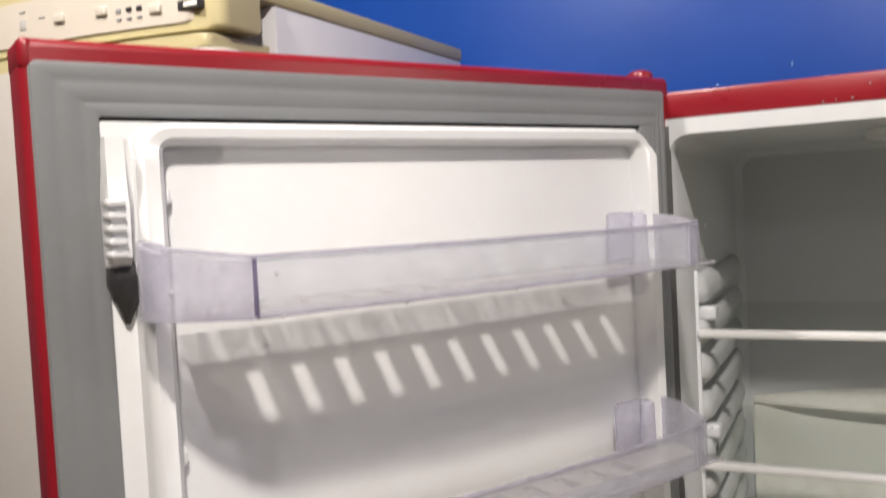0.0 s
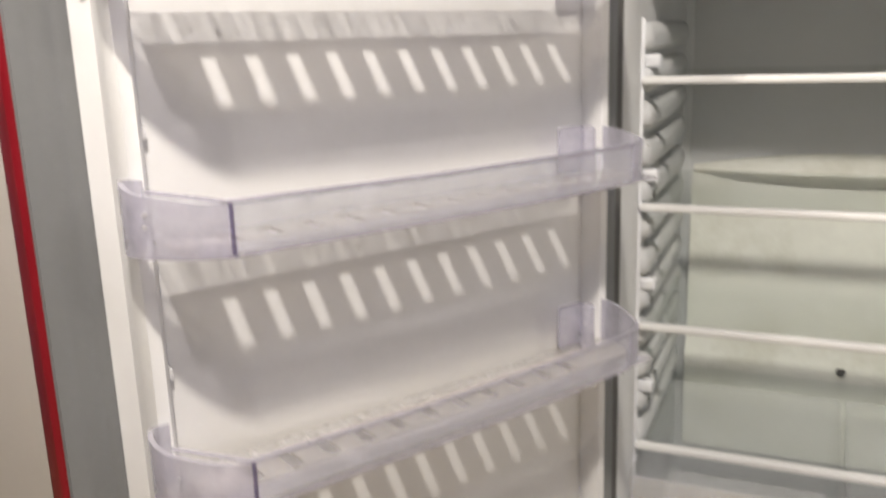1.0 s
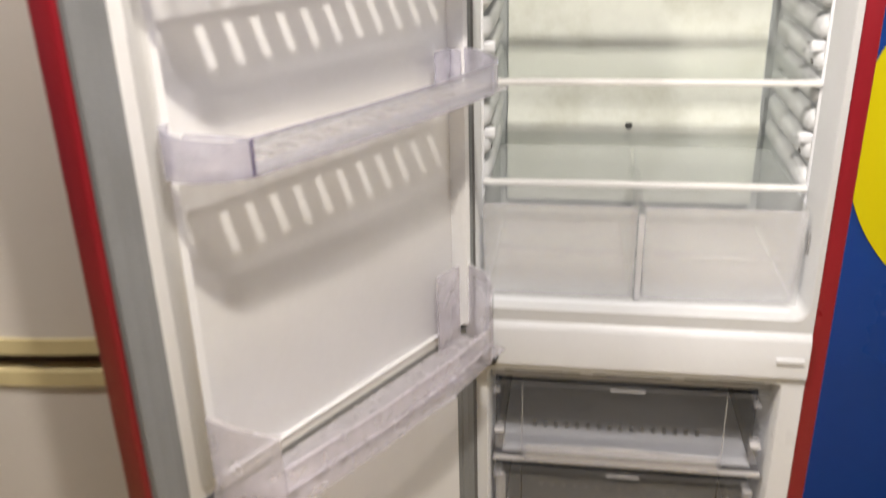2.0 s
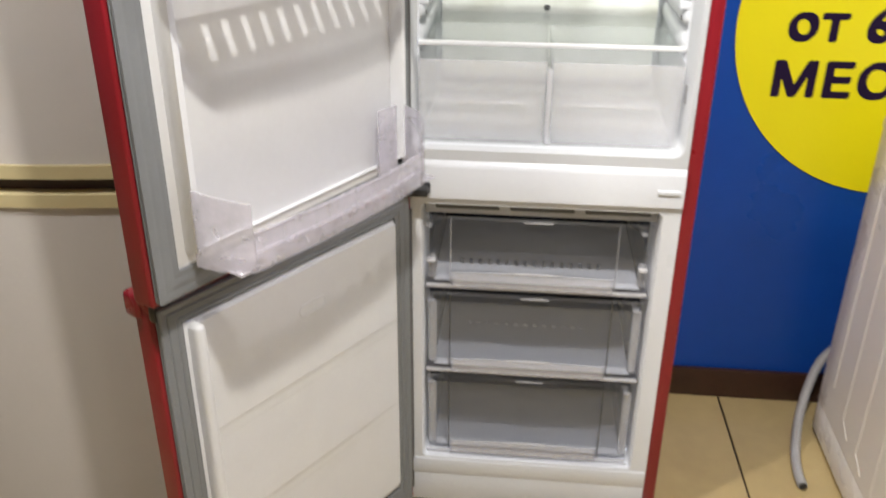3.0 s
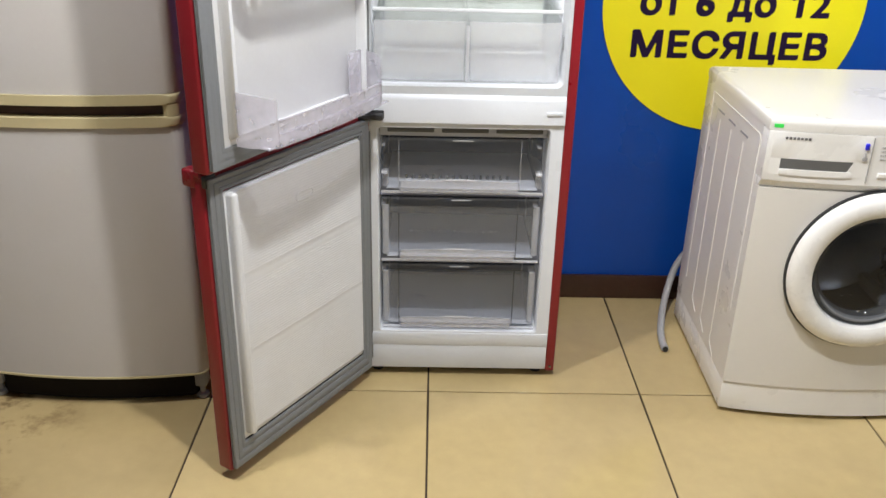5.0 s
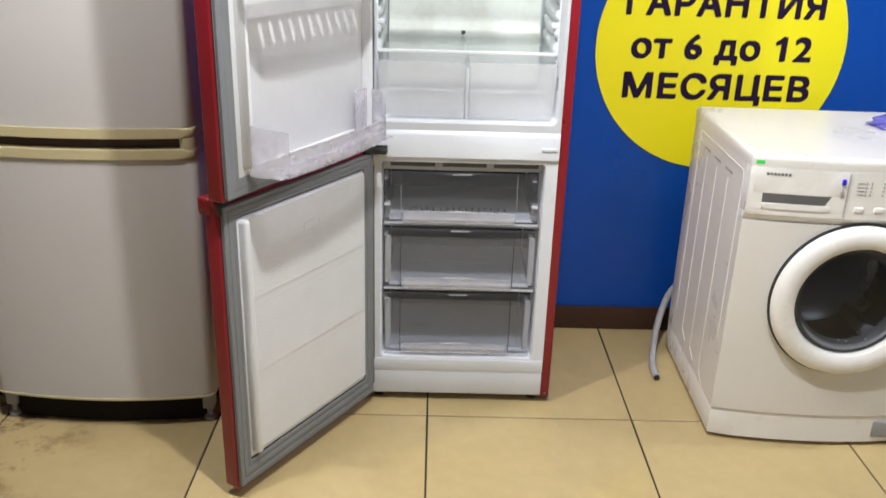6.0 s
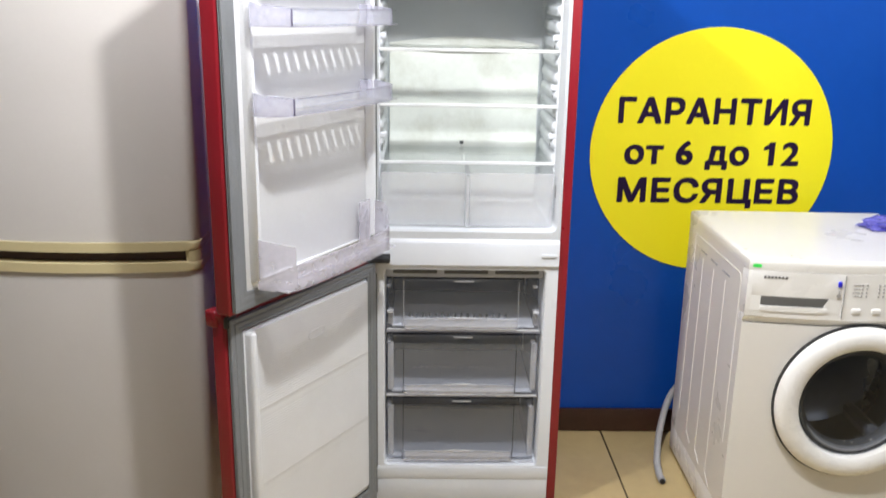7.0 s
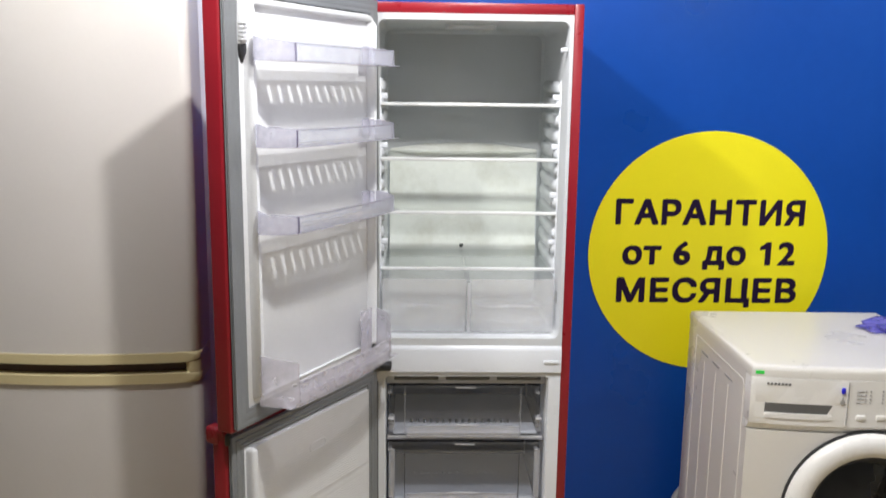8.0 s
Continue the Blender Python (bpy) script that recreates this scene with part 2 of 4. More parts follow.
GLINT = material("glint_metal", (0.85, 0.86, 0.88), 0.05, metal=1.0, vary=0.02)
DROPGLINT = clear("water", (0.99, 0.99, 0.99), (0.95, 0.95, 0.97), 0.40, rough=0.04, relief=0.0, shine=0.25, rim=0.6, through_light=0.4)
DRUM = material("dull_drum_steel", (0.30, 0.31, 0.33), 0.32, metal=0.9, vary=0.3, scale=9)
SHADEGREY = material("shaded_grey_plastic", (0.13, 0.13, 0.128), 0.45, vary=0.1)
# near-black; also stands in for shade in slots, slits and gaps
SHADEDARK = material("shade_dark_plastic", (0.10, 0.10, 0.10), 0.45, vary=0.1)


# ---- mesh helpers ----
def part(name, bm, mat, parent=None, label="", smooth=True, m=None):
    bmesh.ops.recalc_face_normals(bm, faces=bm.faces[:])
    data = bpy.data.meshes.new(name)
    bm.to_mesh(data)
    bm.free()
    data.materials.append(mat)
    if smooth:
        data.shade_smooth()
        data.set_sharp_from_angle(angle=radians(38))
    ob = new(name, data)
    if parent:
        ob.parent = parent
    if m is not None:
        ob.matrix_basis = m
    if label:
        tagged(ob, label)
    return ob


def thing(name, label, category, m=None, group=""):
    ob = new(name)
    ob.empty_display_size = 0.1
    if m is not None:
        ob.matrix_basis = m
    return tagged(ob, label, category, group)


def slab(x0, x1, y0, y1, z0, z1, r=0.0, seg=2, bm=None):
    """A box with rounded edges, added to bm."""
    b = bmesh.new()
    bmesh.ops.create_cube(b, size=1.0)
    for v in b.verts:
        v.co = Vector(((x0 + x1) / 2 + v.co.x * (x1 - x0), (y0 + y1) / 2 + v.co.y * (y1 - y0), (z0 + z1) / 2 + v.co.z * (z1 - z0)))
    if r:
        bmesh.ops.bevel(b, geom=b.edges[:], offset=r, segments=seg, affect="EDGES", profile=0.5)
    return join(bm, b)


def join(bm, b):
    if bm is None:
        return b
    data = bpy.data.meshes.new("join")
    b.to_mesh(data)
    b.free()
    bm.from_mesh(data)
    bpy.data.meshes.remove(data)
    return bm


def prism(points, z0, z1, r=0.0, seg=2, bm=None):
    """A closed plan outline raised from z0 to z1, with rounded rims."""
    b = bmesh.new()
    low = [b.verts.new((x, y, z0)) for x, y in points]
    high = [b.verts.new((x, y, z1)) for x, y in points]
    b.faces.new(low[::-1])
    b.faces.new(high)
    k = len(points)
    for i in range(k):
        b.faces.new((low[i], low[(i + 1) % k], high[(i + 1) % k], high[i]))
    if r:
        rim = [e for e in b.edges if abs(e.verts[0].co.z - e.verts[1].co.z) < 1e-6]
        bmesh.ops.bevel(b, geom=rim, offset=r, segments=seg, affect="EDGES", profile=0.5)
    return join(bm, b)


def turned(b, m):
    bmesh.ops.transform(b, matrix=m, verts=b.verts[:])
    return b


def round_rect(x0, x1, z0, z1, r, k=5):
    pts = []
    for cx, cz, a0 in ((x1 - r, z1 - r, 0), (x0 + r, z1 - r, 90), (x0 + r, z0 + r, 180), (x1 - r, z0 + r, 270)):
        for i in range(k + 1):
            a = radians(a0 + 90 * i / k)
            pts.append((cx + r * math.cos(a), cz + r * math.sin(a)))
    return pts


def loops(rings, close_first=True, close_last=True, bm=None):
    """Skin over rings of equally many points; each ring is a list of 3D points."""
    b = bmesh.new()
    vs = [[b.verts.new(p) for p in ring] for ring in rings]
    k = len(vs[0])
    for a, c in zip(vs, vs[1:]):
        for i in range(k):
            b.faces.new((a[i], a[(i + 1) % k], c[(i + 1) % k], c[i]))
    if close_first:
        b.faces.new(vs[0][::-1])
    if close_last:
        b.faces.new(vs[-1])
    return join(bm, b)


def frame_ring(o, width, r, profile, bm=None, k=5):
    """A closed frame lying in the xz plane. o: outer x0, x1, z0, z1; width: one, or one for each of these sides;
    profile: (inset share, y) round the section."""
    wide = width if isinstance(width, tuple) else (width,) * 4
    b = bmesh.new()
    vs = []
    for share, y in profile:
        w = [v * share for v in wide]
        vs.append([b.verts.new((x, y, z)) for x, z in round_rect(o[0] + w[0], o[1] - w[1], o[2] + w[2], o[3] - w[3], max(r - max(w), 0.002), k)])
    vs.append(vs[0])
    n = len(vs[0])
    for a, c in zip(vs, vs[1:]):
        for i in range(n):
            b.faces.new((a[i], a[(i + 1) % n], c[(i + 1) % n], c[i]))
    return join(bm, b)


def cavity(outer, inner, r, y0, y1, back, bm=None, draft=0.0):
    """An open-fronted lined box: flange at y0, hollow to y1, outside to back. outer, inner: x0, x1, z0, z1."""
    k = 6
    inn = round_rect(*inner, r, k)
    inb = round_rect(inner[0] + draft, inner[1] - draft, inner[2], inner[3] - draft, r, k)
    inr = round_rect(inner[0] + draft + 0.01, inner[1] - draft - 0.01, inner[2] + 0.01, inner[3] - draft - 0.01, r, k)
    out = round_rect(*outer, 0.002, k)
    return loops([[(x, y1, z) for x, z in inr], [(x, y1 - 0.012, z) for x, z in inb], [(x, y0 + 0.004, z) for x, z in inn],
                  [(x + (0.003 if x < (inner[0] + inner[1]) / 2 else -0.003) * -1, y0, z) for x, z in inn],
                  [(x, y0, z) for x, z in out], [(x, back, z) for x, z in out]], bm=bm)


def tube(path, r, k=10, caps=True, bm=None):
    pts = [Vector(p) for p in path]
    rings = []
    side = None
    for i, p in enumerate(pts):
        d = (pts[min(i + 1, len(pts) - 1)] - pts[max(i - 1, 0)]).normalized()
        if side is None:
            side = d.orthogonal().normalized()
        side = (side - d * side.dot(d)).normalized()
        up = d.cross(side)
        rr = r[i] if isinstance(r, (list, tuple)) else r
        rings.append([p + (side * math.cos(2 * math.pi * j / k) + up * math.sin(2 * math.pi * j / k)) * rr for j in range(k)])
    return loops(rings, caps, caps, bm)


def spline(points, steps=8):
    pts = [Vector(p) for p in points]
    out = []
    for i in range(len(pts) - 1):
        a, b, c, d = pts[max(i - 1, 0)], pts[i], pts[i + 1], pts[min(i + 2, len(pts) - 1)]
        for j in range(steps):
            t = j / steps
            out.append(0.5 * (2 * b + (c - a) * t + (2 * a - 5 * b + 4 * c - d) * t * t + (3 * b - a - 3 * c + d) * t ** 3))
    return out + [pts[-1]]


def strip(points, thick, bm=None):
    """A standing wall along a plan line; points: x, y, bottom, top."""
    n = len(points)
    left, right = [], []
    for i in range(n):
        a, b = Vector(points[max(i - 1, 0)][:2]), Vector(points[min(i + 1, n - 1)][:2])
        d = (b - a).normalized()
        o = Vector((-d.y, d.x)) * thick / 2
        p = Vector(points[i][:2])
        left.append(p + o)
        right.append(p - o)
    b = bmesh.new()
    rows = []
    for i in range(n):
        _, _, z0, z1 = points[i]
        rows.append([b.verts.new((*left[i], z0)), b.verts.new((*right[i], z0)), b.verts.new((*right[i], z1)), b.verts.new((*left[i], z1))])
    for a, c in zip(rows, rows[1:]):
        for j in range(4):
            b.faces.new((a[j], a[(j + 1) % 4], c[(j + 1) % 4], c[j]))
    b.faces.new(rows[0][::-1])
    b.faces.new(rows[-1])
    return join(bm, b)


def lathe(profile, k=48, bm=None):
    """Rings about the y axis; profile: (radius, y)."""
    rings = [[(r * math.cos(2 * math.pi * j / k), y, r * math.sin(2 * math.pi * j / k)) for j in range(k)] for r, y in profile]
    return loops(rings, True, True, bm)


# ---- the room ----
WALL = 0.520
part("wall_north", slab(-3.2, 3.2, WALL, WALL + 0.14, -0.05, 2.70), BLUE, smooth=False)
tagged(bpy.data.objects["wall_north"], "glossy blue painted shop wall, slightly marked", "wall", kind="structure")
for nm, box in (("wall_west", (-3.34, -3.2, -5.0, WALL + 0.14)), ("wall_east", (3.2, 3.34, -5.0, WALL + 0.14)), ("wall_south", (-3.34, 3.34, -5.14, -5.0))):
    tagged(part(nm, slab(*box, -0.05, 2.70), PLASTER, smooth=False), "plain dark grey shop wall, unseen", "wall", kind="structure")
tagged(part("ceiling", slab(-3.34, 3.34, -5.14, WALL + 0.14, 2.70, 2.82), PLASTER, smooth=False), "plain dark grey ceiling, unseen", "ceiling", kind="structure")
tagged(part("baseboard", slab(-3.2, 3.2, WALL - 0.016, WALL - 0.001, 0.001, 0.088, 0.004), BASEBOARD), "dark brown wooden baseboard along the blue wall", "baseboard", kind="structure")
floor = tagged(part("floor", slab(-3.34, 3.34, -5.14, WALL + 0.14, -0.12, -0.004), GROUT, smooth=False),
               "glossy cream ceramic tile floor with dark joints", "floor", kind="structure")


CHIP = material("bare_plaster_chip", (0.25, 0.36, 0.66), 0.7, vary=0.15)
for x, z, w, h in ((0.087, 1.842, 0.0022, 0.007), (0.134, 1.818, 0.007, 0.002), (-0.022, 1.822, 0.004, 0.003), (-0.030, 1.814, 0.002, 0.003)):
    ring_ = [(x + w / 2 * math.cos(a) * (1 + 0.3 * math.sin(3 * a + x * 40)), z + h / 2 * math.sin(a) * (1 + 0.3 * math.cos(2 * a + z * 50))) for a in (2 * math.pi * k / 9 for k in range(9))]
    part("paint_chip", loops([[(px, WALL - 0.0002, pz) for px, pz in ring_], [(px, WALL - 0.0007, pz) for px, pz in ring_]]), CHIP, bpy.data.objects["wall_north"])


# ---- red refrigerator ----
fridge = thing("refrigerator", "red two-door refrigerator with both doors open, empty white inside", "refrigerator")
XL, W, H, DEPTH = -0.034, 0.54, 1.757, 0.514

bm = slab(XL, -0.0065, 0.0, DEPTH, 0.02, H, 0.003)
slab(0.5145, W, 0.0, DEPTH, 0.02, H, 0.003, bm=bm)
slab(-0.0065, 0.5145, 0.0005, DEPTH - 0.001, 1.7295, H - 0.0005, 0.003, bm=bm)
slab(-0.0065, 0.5145, DEPTH - 0.012, DEPTH - 0.002, 0.03, 1.7295, bm=bm)
part("cabinet", bm, RED, fridge, "red enamelled steel cabinet")
for x, z, w in ((0.152, 1.7325, 0.0020), (0.163, 1.733, 0.0014), (0.177, 1.7335, 0.0022), (0.192, 1.745, 0.0016), (0.30, 1.736, 0.0018)):
    part("chip", turned(lathe([(w / 2, 0), (w / 2 * 0.9, -0.0004), (w / 4, -0.0005)], 7), pose(x, -0.0001, z)), GREYPLASTIC, fridge, "pale chip in the enamel")
for x in (0.02, 0.49):
    for y in (0.04, 0.46):
        part("foot", turned(lathe([(0.016, 0), (0.018, 0.003), (0.018, 0.018), (0.012, 0.021)], 16), pose(x, y, 0.0005, 90)), BLACK, fridge)

# upper compartment
UX0, UX1, UZ0, UZ1, UBACK = 0.010, 0.503, 0.866, 1.713, 0.442
liner = part("upper_liner", cavity((-0.0062, 0.5142, 0.770, 1.729), (UX0, UX1, UZ0, UZ1), 0.022, -0.002, UBACK, 0.470), LINER, fridge, "greyish white plastic lining, faintly stained")
# stained evaporator wall, standing a little proud, with an arched sloping top and a drain gutter
b = bmesh.new()
cols = 24
rows_ = []
for i in range(cols + 1):
    u = i / cols
    x = UX0 + 0.016 + (UX1 - UX0 - 0.032) * u
    arch = 0.026 * (1 - (2 * u - 1) ** 2)
    deep = 0.006 + 0.034 * (1 - abs(2 * u - 1) ** 2.4)
    section = [(UBACK - 0.001, 1.352 + arch * 0.8), (UBACK - deep * 0.5, 1.351 + arch * 0.45), (UBACK - deep, 1.349), (UBACK - deep, 1.344), (UBACK - 0.006, 1.340), (UBACK - 0.006, 1.330),
               (UBACK - 0.020, 1.312), (UBACK - 0.020, 1.10), (UBACK - 0.024, 1.078),
               (UBACK - 0.036, 1.060), (UBACK - 0.038, 1.050), (UBACK - 0.032, 1.032), (UBACK - 0.030, 0.90), (UBACK - 0.001, 0.895)]
    rows_.append([b.verts.new((x, y, z)) for y, z in section])
for a, c in zip(rows_, rows_[1:]):
    for j in range(len(a) - 1):
        b.faces.new((a[j], a[j + 1], c[j + 1], c[j]))
    b.faces.new((a[-1], a[0], c[0], c[-1]))
b.faces.new(rows_[0])
b.faces.new(rows_[-1][::-1])
part("evaporator_wall", b, WORN, liner, "stained greenish white back wall with drain gutter")
part("drain_hole", turned(lathe([(0.0068, 0.002), (0.0068, 0.006), (0.004, 0.007)], 16), pose(0.2525, UBACK - 0.0405, 1.054, -28)), BLACK, liner)
b = slab(0.185, 0.325, 0.10, 0.18, UZ1 - 0.016, UZ1 - 0.001, 0.012, 3)
part("lamp_cover", b, CRISPER, liner, "frosted oval lamp cover, unlit")
# runners with rounded noses that hold the shelves, on both side walls
leaf_mesh, peg_mesh, slit_mesh = None, None, None
for side in (0, 1):
    at = (lambda z: pose(UX0, 0.098, z)) if side == 0 else (lambda z: Matrix.Translation((UX1, 0.098, z)) @ Matrix.Diagonal((-1, 1, 1, 1)))
    b = slab(-0.004, 0.0040, -0.004, -0.0005, -0.300, 0.290, 0.0015)
    part("rest_band", b, WHITE, liner, m=at(1.277))
    for i in range(12):
        z = 1.545 - i * 0.0447
        if leaf_mesh is None:
            # a runner with a rounded nose, thinning towards the back
            b = loops([[(x * w, y, zz * h + d) for x, zz in ((-0.004, -0.016), (0.006, -0.0165), (0.0125, -0.011), (0.0135, 0.0), (0.0105, 0.011), (0.004, 0.0165), (-0.004, 0.017))]
                       for y, w, h, d in ((-0.002, 0.3, 0.35, -0.004), (0.004, 0.8, 0.8, -0.002), (0.014, 1.0, 1.0, 0.0), (0.16, 0.95, 1.0, 0.003), (0.285, 0.8, 0.9, 0.006), (0.296, 0.3, 0.6, 0.006))])
            ob = part("shelf_rest", b, LINER, liner)
            leaf_mesh = ob.data
        else:
            ob = new("shelf_rest", leaf_mesh)
            ob.parent = liner
        ob.matrix_basis = at(z)
        if i % 3 == 1:
            if peg_mesh is None:
                ob = part("shelf_peg", slab(0.0, 0.021, 0.004, 0.022, -0.008, 0.008, 0.004, 3), WHITE, liner)
                peg_mesh = ob.data
                # dark block in place of the shaded slit
                dark = part("peg_slit", slab(0.009, 0.0142, 0.016, 0.030, -0.028, -0.019, 0.002), SHADEDARK, liner)
                slit_mesh = dark.data
            else:
                ob, dark = new("shelf_peg", peg_mesh), new("peg_slit", slit_mesh)
                ob.parent = dark.parent = liner
            ob.matrix_basis = dark.matrix_basis = at(z + 0.018)
part("door_switch", slab(UX1 - 0.020, UX1 - 0.001, 0.004, 0.020, 1.637, 1.648, 0.003), WHITE, liner)
# glass shelves
SHELVES = (1.4995, 1.351, 1.2025, 1.0435)
for z in SHELVES:
    shelf = part("glass_shelf", slab(UX0 + 0.004, UX1 - 0.004, 0.099, 0.386, z - 0.0045, z - 0.0005, 0.001, 1), GLASS, fridge, "clear glass shelf with white front trim")
    part("front_trim", slab(UX0 + 0.002, UX1 - 0.002, 0.087, 0.101, z - 0.007, z + 0.002, 0.003), TRIM, shelf)


def open_box(x0, x1, y0, y1, z0, z1, t=0.0025, slope=0.012, bm=None):
    """A drawer tray, open above, its walls leaning outward."""
    k = 4
    def ring(dx, z, r=0.012):
        return [(x, y, z) for x, y in round_rect(x0 + dx, x1 - dx, y0 + dx, y1 - dx, r, k)]
    return loops([ring(slope, z0), ring(slope * 0.2, z0 + (z1 - z0) * 0.9), ring(0, z1), ring(t, z1), ring(slope * 0.2 + t, z0 + (z1 - z0) * 0.9), ring(slope + t, z0 + t)], bm=bm)


for x0, x1 in ((0.014, 0.2545), (0.2605, 0.499)):
    crisper = part("crisper_drawer", open_box(x0, x1, 0.046, 0.372, UZ0 + 0.002, 1.022, 0.0025, 0.004), CRISPER, fridge, "clear plastic vegetable drawer")
    part("front_rim", slab(x0 + 0.002, x1 - 0.002, 0.040, 0.0455, 1.010, 1.022, 0.002), CRISPER, crisper)
    part("front_panel", slab(x0 + 0.003, x1 - 0.003, 0.0415, 0.0445, UZ0 + 0.004, 1.010, 0.001), CRISPER, crisper)
    part("grip", slab(x0 + 0.018, x1 - 0.030, 0.036, 0.0415, 0.944, 0.949, 0.002), CRISPER, crisper)
    part("tray_floor", slab(x0 + 0.010, x1 - 0.010, 0.052, 0.360, UZ0 + 0.006, UZ0 + 0.009, 0.001), CRISPER, crisper)
part("drawer_divider", slab(0.2530, 0.2620, 0.0372, 0.0398, UZ0 + 0.004, 1.012, 0.001), MILKY, liner, "milky upright between the drawers")
part("side_latch", slab(0.4995, 0.5022, 0.040, 0.048, 0.955, 0.990, 0.001), GREYPLASTIC, liner)

# beam between the compartments
b = turned(prism([(-0.010, 0.7715), (-0.010, 0.832), (-0.007, 0.840), (0.004, 0.852), (0.018, 0.8635), (0.030, 0.867), (0.036, 0.867), (0.036, 0.7715)], -0.0060, 0.5140, 0.002), Matrix(((0, 0, 1, 0), (1, 0, 0, 0), (0, 1, 0, 0), (0, 0, 0, 1))))
beam = part("crossbeam", b, WHITE, fridge, "white plastic beam between the two compartments")
part("badge", slab(0.465, 0.506, -0.0135, -0.009, 0.797, 0.806, 0.0015), WHITE, beam)
b = slab(-0.030, 0.044, -0.040, -0.009, 0.784, 0.800, 0.003)
slab(0.012, 0.046, -0.020, -0.008, 0.782, 0.804, 0.003, bm=b)
part("hinge", b, BLACK, beam, "dark steel middle hinge")

# freezer compartment
FX0, FX1, FZ0, FZ1 = 0.029, 0.479, 0.150, 0.757
frz = part("freezer_liner", cavity((-0.0062, 0.5142, 0.105, 0.7705), (FX0, FX1, FZ0, FZ1), 0.012, -0.002, 0.40, 0.446), WHITE, fridge, "white plastic freezer lining")
b = slab(FX0 + 0.002, FX1 - 0.002, 0.030, 0.041, 0.724, 0.755, 0.003)
part("vent_bar", b, VENT, frz, "light grey vent bar with three slots")
for i in range(3):
    x = 0.052 + i * 0.144
    # dark slab drawn for the shaded slot opening
    part("vent_slot", slab(x, x + 0.124, 0.028, 0.0305, 0.7355, 0.7465, 0.002), SHADEDARK, frz)
b = slab(-0.0060, 0.5140, -0.005, 0.03, 0.104, 0.146, 0.004)
slab(-0.0060, 0.5140, -0.003, 0.03, 0.027, 0.106, 0.003, bm=b)
part("plinth", b, WHITE, fridge, "white plastic plinth")
# black slab that stands in for the shade under the plinth
part("plinth_gap_shade", slab(0.0, 0.51, 0.03, 0.46, 0.010, 0.021), BLACK, fridge)
part("screw", turned(lathe([(0.004, 0), (0.004, 0.002), (0.002, 0.003)], 12), pose(0.528, 0.0005, 0.035, 180)), STEEL, fridge)
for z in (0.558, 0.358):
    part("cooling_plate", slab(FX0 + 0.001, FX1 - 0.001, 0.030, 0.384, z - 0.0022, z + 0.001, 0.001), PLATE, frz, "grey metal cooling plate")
# added plates; the deep shade inside is put into their dark colour
part("shade_back_plate", slab(FX0 + 0.010, FX1 - 0.010, 0.385, 0.397, FZ0 + 0.008, FZ1 - 0.008, 0.002), FREEZERSHADE, frz, "dark back plate added for the deep shade in the freezer")
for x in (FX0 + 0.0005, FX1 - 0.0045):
    part("shade_side_plate", slab(x, x + 0.004, 0.12, 0.384, FZ0 + 0.010, FZ1 - 0.010, 0.001), FREEZERSHADE, frz)

